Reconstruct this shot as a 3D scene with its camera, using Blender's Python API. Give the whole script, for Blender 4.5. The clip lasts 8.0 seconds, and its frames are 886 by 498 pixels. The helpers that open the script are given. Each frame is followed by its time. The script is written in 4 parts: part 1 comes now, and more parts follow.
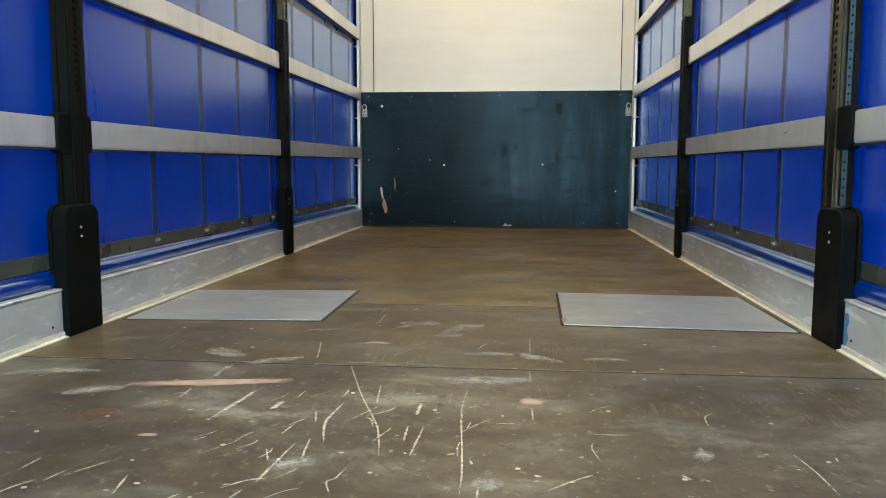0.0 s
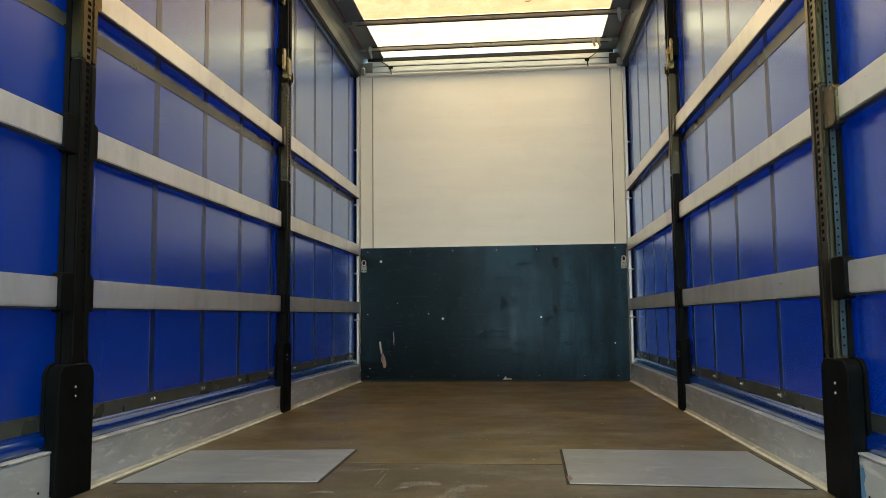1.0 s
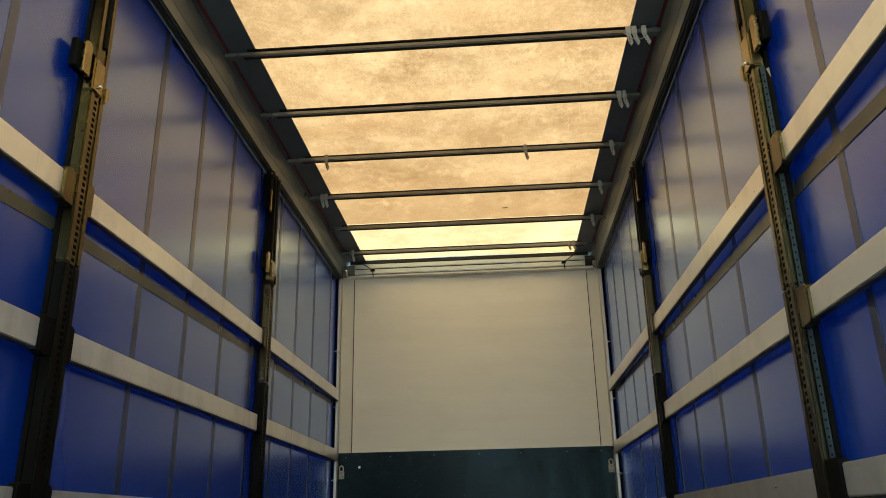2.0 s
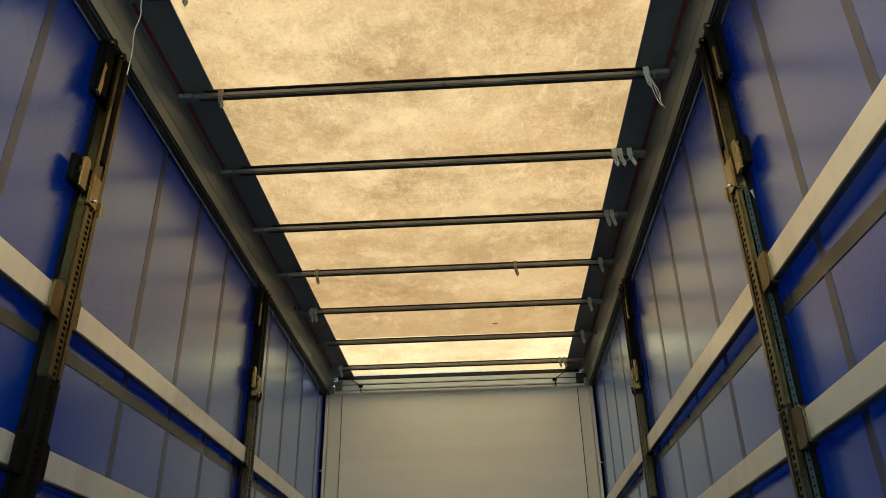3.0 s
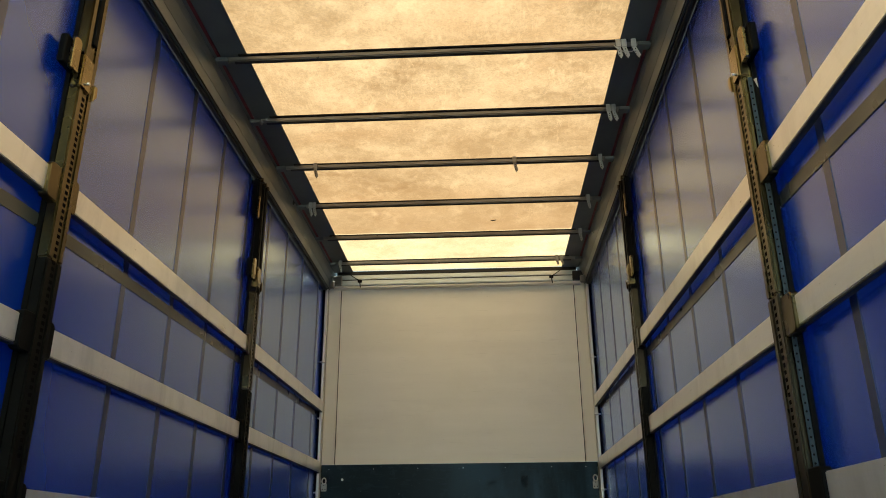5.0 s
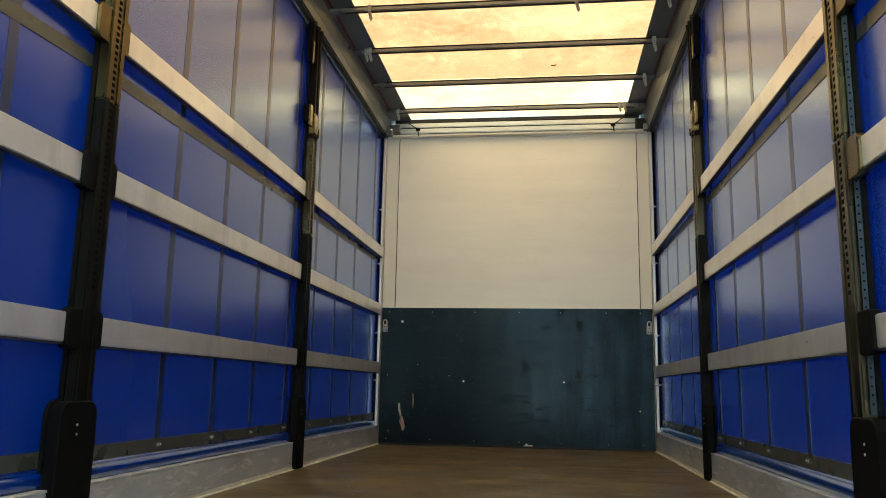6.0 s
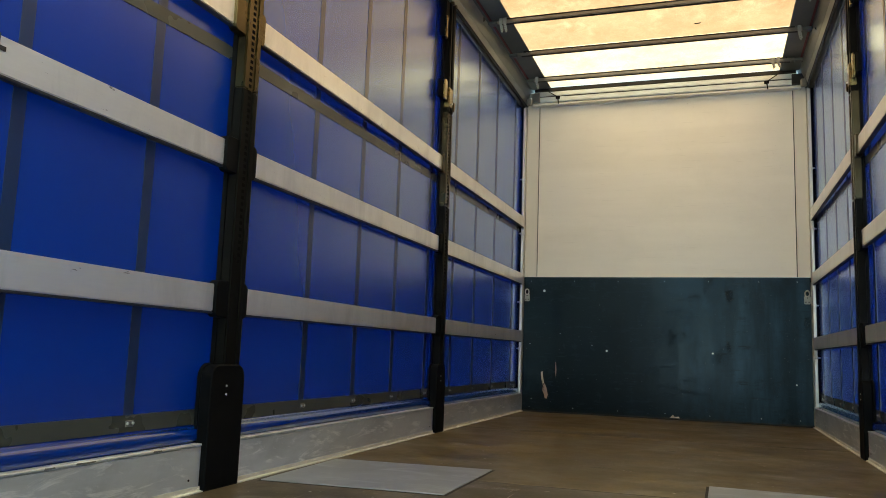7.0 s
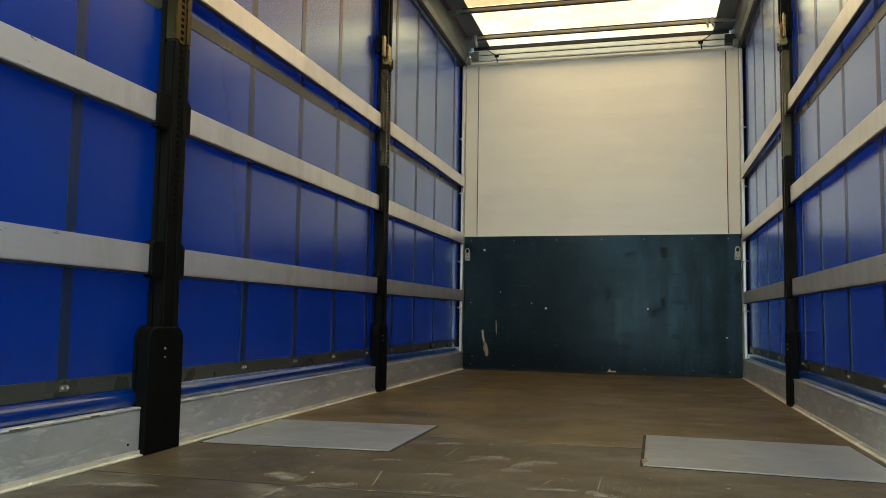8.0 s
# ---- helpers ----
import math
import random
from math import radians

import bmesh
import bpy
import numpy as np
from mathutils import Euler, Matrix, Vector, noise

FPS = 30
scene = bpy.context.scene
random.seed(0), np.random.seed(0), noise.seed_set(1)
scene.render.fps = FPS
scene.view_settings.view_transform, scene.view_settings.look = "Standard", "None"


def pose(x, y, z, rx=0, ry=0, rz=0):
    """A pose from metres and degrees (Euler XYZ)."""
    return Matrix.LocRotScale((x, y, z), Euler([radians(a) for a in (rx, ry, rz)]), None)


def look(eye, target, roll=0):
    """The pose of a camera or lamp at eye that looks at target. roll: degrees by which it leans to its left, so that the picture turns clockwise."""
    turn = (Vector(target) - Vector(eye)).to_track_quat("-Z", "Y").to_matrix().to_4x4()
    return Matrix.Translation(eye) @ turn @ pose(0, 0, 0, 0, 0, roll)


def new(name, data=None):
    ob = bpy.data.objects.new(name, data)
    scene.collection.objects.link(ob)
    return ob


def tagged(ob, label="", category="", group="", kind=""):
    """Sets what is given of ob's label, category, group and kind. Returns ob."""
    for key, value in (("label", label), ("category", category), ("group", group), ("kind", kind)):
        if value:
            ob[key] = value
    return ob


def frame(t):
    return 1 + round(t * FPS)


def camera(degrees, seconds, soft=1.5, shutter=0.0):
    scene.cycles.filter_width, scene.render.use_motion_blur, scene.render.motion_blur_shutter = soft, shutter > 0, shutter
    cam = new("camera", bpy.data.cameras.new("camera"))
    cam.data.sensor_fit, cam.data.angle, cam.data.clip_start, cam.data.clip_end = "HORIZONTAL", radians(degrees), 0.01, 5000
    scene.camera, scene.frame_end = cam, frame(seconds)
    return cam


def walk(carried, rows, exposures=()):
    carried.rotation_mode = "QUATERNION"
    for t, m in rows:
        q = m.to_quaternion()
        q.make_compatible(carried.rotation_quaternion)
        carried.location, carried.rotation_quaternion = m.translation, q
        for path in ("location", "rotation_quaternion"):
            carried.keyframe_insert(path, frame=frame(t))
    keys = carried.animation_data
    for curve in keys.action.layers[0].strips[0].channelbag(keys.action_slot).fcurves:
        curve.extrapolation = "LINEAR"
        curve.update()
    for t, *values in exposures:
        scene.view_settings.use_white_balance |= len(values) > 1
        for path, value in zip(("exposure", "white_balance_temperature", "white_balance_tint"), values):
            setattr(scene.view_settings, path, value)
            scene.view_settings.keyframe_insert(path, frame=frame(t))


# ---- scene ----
cam = camera(58.8, 8.0, soft=0.9)
PATH = [
    (0, (0.241, 0.312, 0.557), (0.045, 2.292, 0.349), 0.1),
    (0.5, (0.243, 0.311, 0.56), (0.041, 2.3, 0.523), -0.3),
    (1, (0.238, 0.312, 0.561), (0.047, 2.295, 0.741), -0.6),
    (1.5, (0.23, 0.315, 0.558), (0.071, 2.258, 1.004), -0.8),
    (2, (0.237, 0.332, 0.563), (0.11, 2.211, 1.237), -1.2),
    (2.2, (0.234, 0.334, 0.568), (0.121, 2.186, 1.314), -1.4),
    (3.3, (0.236, 0.338, 0.571), (0.159, 2.077, 1.555), -0.95),
    (3.5, (0.235, 0.336, 0.571), (0.167, 2.066, 1.572), -0.9),
    (4, (0.23, 0.334, 0.569), (0.164, 2.07, 1.56), -0.7),
    (4.2, (0.232, 0.337, 0.556), (0.162, 2.088, 1.519), -0.6),
    (5.3, (0.248, 0.362, 0.51), (0.132, 2.266, 1.11), -0.2),
    (5.5, (0.253, 0.362, 0.502), (0.117, 2.287, 1.026), 0.1),
    (6, (0.287, 0.373, 0.485), (0.025, 2.324, 0.84), 1.1),
    (6.5, (0.361, 0.345, 0.498), (-0.098, 2.269, 0.792), 1.4),
    (7, (0.422, 0.345, 0.494), (-0.222, 2.22, 0.759), 2.0),
    (7.5, (0.446, 0.363, 0.484), (-0.174, 2.251, 0.712), 1.6),
    (8, (0.405, 0.356, 0.478), (-0.091, 2.286, 0.651), 0.9),
]
EXPOSURES = [(t, ev + 0.5, k, tint) for t, ev, k, tint in (
    (0.0, 3.42, 5800, -9), (0.5, 3.02, 5820, -8), (1.0, 2.78, 6150, -10), (1.5, 2.27, 6700, -12), (2.0, 1.9, 6750, -12), (3.5, 1.64, 6250, -14),
    (4.2, 1.6, 6200, -14), (5.5, 2.3, 6880, -8), (6.0, 2.57, 6500, -9), (6.5, 2.57, 6300, -9), (7.5, 2.55, 6300, -10), (8.0, 2.6, 6280, -12))]
walk(cam, [(t, look(eye, target, roll)) for t, eye, target, roll in PATH], EXPOSURES)

# ---- world and light ----
world = bpy.data.worlds.new("sky")
scene.world = world
world.use_nodes = True
wn = world.node_tree.nodes
sky = wn.new("ShaderNodeTexSky")
sky.sky_type, sky.sun_disc = "NISHITA", False
SUN_UP, SUN_TURN = radians(60), radians(15)
sky.sun_elevation, sky.sun_rotation = SUN_UP, SUN_TURN
world.node_tree.links.new(sky.outputs[0], wn["Background"].inputs[0])
wn["Background"].inputs[1].default_value = 0.09
sun = new("sun", bpy.data.lights.new("sun", "SUN"))
sun.data.energy, sun.data.angle, sun.data.color = 5.0, radians(0.5), (1, .95, .88)
sun.matrix_world = look((0, 0, 0), (-math.sin(SUN_TURN) * math.cos(SUN_UP), -math.cos(SUN_TURN) * math.cos(SUN_UP), -math.sin(SUN_UP)))

# ---- plan, in metres: y runs from the open rear to the front wall, z = 0 is the cargo floor ----
XL, XR = 1.24, 1.222          # inner faces of the two long sides
Y0, LEN = 0.12, 7.57          # rear edge, front wall
ZRAIL = 2.895                  # lower edge of the roof rails
ZBOW = 3.012
LATHS = (0.67, 1.2075, 1.752)
POSTS = {-1: (2.815, 5.185), 1: (2.885, 5.29)}
SEAMS = {-1: (0.80, 1.335, 1.87, 2.385, 2.93, 3.48, 4.0, 4.5, 5.04, 5.553, 6.09, 6.65, 7.286),
         1: (0.93, 1.46, 1.99, 2.51, 3.06, 3.6, 4.14, 4.665, 5.16, 5.56, 5.965, 6.462, 6.96, 7.38)}


# ---- materials ----
class Mat:
    """A small node-tree writer round one Principled shader."""

    def __init__(self, name, rough=0.5, metal=0.0, spec=0.5):
        self.m = bpy.data.materials.new(name)
        self.m.use_nodes = True
        self.t = self.m.node_tree
        self.b = self.t.nodes["Principled BSDF"]
        self.b.inputs["Roughness"].default_value = rough
        self.b.inputs["Metallic"].default_value = metal
        self.b.inputs["Specular IOR Level"].default_value = spec
        self.co = self.t.nodes.new("ShaderNodeNewGeometry").outputs["Position"]

    def node(self, kind, **props):
        n = self.t.nodes.new(kind)
        for k, v in props.items():
            setattr(n, k, v)
        return n

    def link(self, a, b):
        self.t.links.new(a, b)

    def mapped(self, scale=(1, 1, 1), turn=0.0, shift=(0, 0, 0)):
        n = self.node("ShaderNodeMapping")
        n.inputs["Scale"].default_value, n.inputs["Location"].default_value = scale, shift
        n.inputs["Rotation"].default_value = (0, 0, turn)
        self.link(self.co, n.inputs[0])
        return n.outputs[0]

    def noise(self, scale, detail=4, rough=0.55, co=None, distort=0.0):
        n = self.node("ShaderNodeTexNoise")
        n.inputs["Scale"].default_value, n.inputs["Detail"].default_value = scale, detail
        n.inputs["Roughness"].default_value, n.inputs["Distortion"].default_value = rough, distort
        self.link(co or self.co, n.inputs["Vector"])
        return n.outputs["Fac"]

    def ramp(self, fac, *stops):
        n = self.node("ShaderNodeValToRGB")
        e = n.color_ramp.elements
        while len(e) < len(stops):
            e.new(0.5)
        for el, (p, c) in zip(e, stops):
            el.position = p
            el.color = (*c, 1) if isinstance(c, tuple) else (c, c, c, 1)
        self.link(fac, n.inputs[0])
        return n.outputs[0]

    def mix(self, fac, a, b, mode="MIX"):
        n = self.node("ShaderNodeMix", data_type="RGBA", blend_type=mode)
        for sock, v in ((n.inputs[0], fac), (n.inputs[6], a), (n.inputs[7], b)):
            if isinstance(v, (int, float)):
                sock.default_value = v
            elif isinstance(v, tuple):
                sock.default_value = (*v, 1)
            else:
                self.link(v, sock)
        return n.outputs[2]

    def math(self, op, a, b=0.0):
        n = self.node("ShaderNodeMath", operation=op)
        for sock, v in zip(n.inputs, (a, b)):
            if isinstance(v, (int, float)):
                sock.default_value = v
            else:
                self.link(v, sock)
        return n.outputs[0]

    def color(self, c):
        s = self.b.inputs["Base Color"]
        if isinstance(c, tuple):
            s.default_value = (*c, 1)
        else:
            self.link(c, s)
        return self

    def rough(self, c):
        self.link(c, self.b.inputs["Roughness"])
        return self

    def bump(self, h, strength=0.2, dist=0.002):
        n = self.node("ShaderNodeBump")
        n.inputs["Strength"].default_value, n.inputs["Distance"].default_value = strength, dist
        self.link(h, n.inputs["Height"])
        self.link(n.outputs[0], self.b.inputs["Normal"])
        return self


def simple(name, col, rough=0.5, metal=0.0, vary=0.25, scale=30, bump=0.1, spec=0.5):
    k = Mat(name, rough, metal, spec)
    lo, hi = tuple(c * (1 - vary) for c in col), tuple(min(1, c * (1 + vary)) for c in col)
    n = k.noise(scale, 5)
    k.color(k.mix(k.noise(2.3, 3), k.mix(n, lo, hi), k.mix(n, col, hi)))
    k.rough(k.ramp(k.noise(scale * 0.4, 3), (0.3, max(0.05, rough - 0.08)), (0.7, min(1, rough + 0.1))))
    k.bump(n, bump)
    return k.m


def tarp_material(name, rough):
    """Lacquered blue tarpaulin: a matt blue body under a gloss that grows towards grazing sight."""
    k = Mat(name, 0.6, 0.0, 0.0)
    k.color(k.mix(k.noise(1.4, 3, 0.6), (0.0002, 0.0180, 0.172), (0.0003, 0.0228, 0.214)))
    # the cloth is drawn tight from rail to floor: faint upright waves
    k.bump(k.noise(3.0, 2, 0.5, k.mapped((1, 3.0, 0.3))), 0.05, 0.004)
    wave = k.b.inputs["Normal"].links[0].from_socket
    gloss = k.node("ShaderNodeBsdfGlossy")
    gloss.inputs["Color"].default_value = (0.81, 0.95, 0.95, 1)
    k.link(k.ramp(k.noise(3, 2, 0.5), (0.0, rough), (1.0, rough + 0.05)), gloss.inputs["Roughness"])
    k.link(wave, gloss.inputs["Normal"])
    edge = k.node("ShaderNodeFresnel")
    edge.inputs["IOR"].default_value = 2.0
    lacquer = k.node("ShaderNodeMixShader")
    k.link(k.ramp(edge.outputs[0], (0.11, 0.09), (0.17, 0.21), (0.27, 0.42), (0.49, 0.74), (1.0, 1.0)), lacquer.inputs[0])
    k.link(k.b.outputs[0], lacquer.inputs[1])
    k.link(gloss.outputs[0], lacquer.inputs[2])
    # daylight on the far face shows faintly through the cloth
    tr = k.node("ShaderNodeBsdfTranslucent")
    tr.inputs[0].default_value = (0.005, 0.05, 0.75, 1)
    both = k.node("ShaderNodeMixShader")
    both.inputs[0].default_value = 0.015
    k.link(lacquer.outputs[0], both.inputs[1])
    k.link(tr.outputs[0], both.inputs[2])
    k.link(both.outputs[0], k.t.nodes["Material Output"].inputs[0])
    return k.m


def floor_material(name, wear, tint, grit=1.0):
    k = Mat(name, 0.5, 0.0, 0.32)
    grain = k.noise(8 if grit == 1 else 3.5, 9 if grit == 1 else 5, 0.72 if grit == 1 else 0.55, k.mapped((1.3, 1.1, 1)))
    base = k.mix(grain, tuple(v * (1 - 0.5 * grit) for v in tint), tuple(v * (1 + 0.12 * grit) for v in tint))
    # grey wear where loads were dragged, broad and patchy
    worn = k.ramp(k.noise(1.3, 5, 0.62, k.mapped((1, 1.4, 1))), (0.48, 0.0), (0.70, wear))
    base = k.mix(worn, base, (0.18, 0.172, 0.142))
    # pale scuffs
    scuff = k.ramp(k.noise(2.4, 8, 0.66, k.mapped((1.5, 2.4, 1), 0.1), 0.4), (0.52, 0.0), (0.68, wear))
    base = k.mix(scuff, base, (0.26, 0.258, 0.225))
    dark = k.ramp(k.noise(1.5, 8, 0.68, k.mapped((1.1, 1.3, 1), -0.2, (4, 1, 0))), (0.47, 0.0), (0.66, 0.8 * grit))
    base = k.mix(dark, base, (0.036, 0.030, 0.020))
    # broad darker blotches and damp streaks
    blotch = k.ramp(k.noise(1.9, 7, 0.7, k.mapped((0.8, 1.5, 1), 0.15, (6, 2, 0)), 0.4), (0.42, 0.0), (0.62, 0.75))
    base = k.mix(blotch, base, tuple(v * 0.38 for v in tint))
    # fine scratches in two directions
    lines = None
    for turn, sc, th in ((0.35, 1.0, 0.010), (1.35, 0.8, 0.008)):
        n = k.noise(3.0 * sc, 2, 0.5, k.mapped((14, 0.8, 1), turn), 0.25)
        line = k.math("LESS_THAN", k.math("ABSOLUTE", k.math("SUBTRACT", n, 0.5)), th)
        gate = k.ramp(k.noise(2.2, 3, 0.5, k.mapped((1, 1, 1), 0, (turn * 9, 3, 0))), (0.56, 0.0), (0.66, 1.0))
        line = k.math("MULTIPLY", line, gate)
        lines = line if lines is None else k.math("MAXIMUM", lines, line)
    base = k.mix(k.math("MULTIPLY", lines, 0.22), base, (0.40, 0.33, 0.25))
    fleck = k.ramp(k.noise(26, 6, 0.75, k.mapped((1.4, 1, 1), 0.3)), (0.58, 0.0), (0.66, wear * 0.6 * grit ** 2))
    base = k.mix(fleck, base, (0.29, 0.27, 0.225))
    pit = k.ramp(k.noise(19, 6, 0.75, k.mapped((1, 1, 1), 0.8, (2, 7, 0))), (0.55, 0.0), (0.63, 0.7 * grit ** 3))
    base = k.mix(pit, base, (0.040, 0.032, 0.020))
    specks = k.ramp(k.noise(42, 3, 0.5), (0.70, 0.0), (0.74, 0.6 * grit))
    base = k.mix(specks, base, (0.42, 0.38, 0.32))
    k.color(base)
    k.rough(k.ramp(k.noise(6, 5) if grit == 1 else k.noise(2.2, 5, 0.65), (0.3, 0.30), (0.7, 0.54)))
    k.bump(k.math("ADD", grain, k.math("MULTIPLY", lines, -0.8)), 0.25 if grit == 1 else 0.05, 0.0015)
    return k.m


def board_material():
    k = Mat("dark_phenolic_board", 0.16, 0.0, 0.17)
    k.b.inputs["Specular Tint"].default_value = (0.55, 0.76, 1.0, 1)
    n = k.noise(9, 8, 0.7, k.mapped((1, 1, 1.6)))
    base = k.mix(n, (0.0045, 0.0065, 0.008), (0.009, 0.014, 0.018))
    # reflection of the rear opening painted as a milky blue patch, in upright bands
    sp = k.node("ShaderNodeSeparateXYZ")
    k.link(k.mapped((1.0, 1, 0.7), 0, (-0.84, 0, -0.36)), sp.inputs[0])
    far = k.math("ADD", k.math("POWER", k.math("ABSOLUTE", sp.outputs[0]), 2.0), k.math("POWER", k.math("ABSOLUTE", sp.outputs[2]), 2.0))
    ragged = k.math("ADD", far, k.math("MULTIPLY", k.noise(2.6, 6, 0.62, k.mapped((1.6, 1, 0.8))), 1.1))
    glare = k.ramp(ragged, (0.35, 0.85), (1.25, 0.0))
    bands = k.ramp(k.noise(4.5, 4, 0.6, k.mapped((1.6, 1, 0.18))), (0.38, 0.35), (0.62, 1.0))
    base = k.mix(k.math("MULTIPLY", glare, bands), base, (0.049, 0.102, 0.158))
    # dark dashes and smears rubbed sideways
    dash = k.ramp(k.noise(3.0, 7, 0.72, k.mapped((1.8, 1, 10), 0, (1.3, 0, 0.7))), (0.55, 0.0), (0.68, 0.7))
    base = k.mix(dash, base, (0.003, 0.0045, 0.006))
    blot = k.ramp(k.noise(4.5, 6, 0.66, k.mapped((1, 1, 1), 0, (4, 0, 2))), (0.57, 0.0), (0.68, 0.8))
    base = k.mix(blot, base, (0.0035, 0.005, 0.0065))
    pale = k.ramp(k.noise(5.0, 7, 0.74, k.mapped((1, 1, 7), 0, (9, 0, 3))), (0.60, 0.0), (0.68, 0.5))
    base = k.mix(pale, base, (0.035, 0.055, 0.068))
    speck = k.ramp(k.noise(55, 3, 0.5), (0.72, 0.0), (0.75, 0.5))
    k.color(k.mix(speck, base, (0.2, 0.22, 0.22)))
    k.rough(k.math("ADD", k.ramp(k.noise(4, 6, 0.65, k.mapped((2.4, 1, 0.5))), (0.3, 0.12), (0.7, 0.28)), k.math("MULTIPLY", k.math("MAXIMUM", dash, blot), 0.3)))
    k.bump(n, 0.12)
    return k.m


def alu_material(name, col, metal, rough, stretch, dirt=0.5):
    k = Mat(name, rough, metal)
    n = k.noise(7, 6, 0.62, k.mapped(stretch))
    c = k.mix(n, tuple(v * 0.66 for v in col), col)
    stain = k.ramp(k.noise(3.1, 6, 0.66, k.mapped(tuple(1 + 0.4 * v for v in stretch))), (0.52, 0.0), (0.74, dirt))
    c = k.mix(stain, c, tuple(v * 0.45 for v in col))
    wipe = k.ramp(k.noise(2.2, 5, 0.7, k.mapped((1, 2.5, 9), 0, (3, 5, 1)), 1.2), (0.56, 0.0), (0.64, 0.8))
    c = k.mix(wipe, c, tuple(min(0.95, v * 1.25) for v in col))
    k.color(c)
    k.rough(k.ramp(k.noise(11, 4), (0.3, rough - 0.1), (0.7, rough + 0.14)))
    k.bump(n, 0.1, 0.001)
    return k.m


def lath_material():
    """Bare anodised aluminium, rubbed in upright grey and pale patches."""
    k = Mat("worn_aluminium_lath", 0.32, 0.7)
    fine = k.noise(26, 6, 0.66, k.mapped((1, 0.5, 3)))
    c = k.mix(fine, (0.78, 0.785, 0.78), (0.88, 0.885, 0.875))
    rub = k.ramp(k.noise(2.0, 6, 0.66, k.mapped((1, 2.4, 0.8), 0, (2, 1, 3)), 0.5), (0.48, 0.0), (0.68, 0.45))
    c = k.mix(rub, c, (0.56, 0.57, 0.57))
    pale = k.ramp(k.noise(2.7, 5, 0.66, k.mapped((1, 2.6, 0.7), 0, (5, 2, 1)), 0.6), (0.56, 0.0), (0.70, 0.35))
    k.color(k.mix(pale, c, (0.93, 0.935, 0.93)))
    k.rough(k.math("ADD", k.ramp(fine, (0.3, 0.27), (0.7, 0.37)), k.math("MULTIPLY", rub, 0.15)))
    k.bump(fine, 0.08, 0.001)
    return k.m


def smeared_metal(name, low, high, dulled, bright, metal, stretch, dusty):
    """Bare metal sheet, dulled in clouds and smeared by loads."""
    k = Mat(name, 0.36, metal)
    fine = k.noise(16, 7, 0.66, k.mapped((1, 0.6, 3.2)), 0.3)
    c = k.mix(fine, low, high)
    dull = k.ramp(k.noise(1.8, 6, 0.66, k.mapped((1, 1, 2.5), 0, (1, 2, 6)), 0.5), (0.42, 0.0), (0.64, 0.75))
    c = k.mix(dull, c, dulled)
    smear = k.ramp(k.noise(2.6, 6, 0.7, k.mapped(stretch, 0, (3, 5, 1)), 1.0), (0.53, 0.0), (0.64, 0.8))
    c = k.mix(smear, c, bright)
    dust = k.ramp(k.noise(5, 7, 0.75, k.mapped((1, 1, 1), 0, (7, 3, 2))), (0.58, 0.0), (0.72, dusty))
    k.color(k.mix(dust, c, (0.56, 0.55, 0.50)))
    k.rough(k.math("ADD", k.ramp(fine, (0.3, 0.28), (0.7, 0.40)), k.math("MULTIPLY", dust, 0.25)))
    k.bump(fine, 0.12, 0.001)
    return k.m


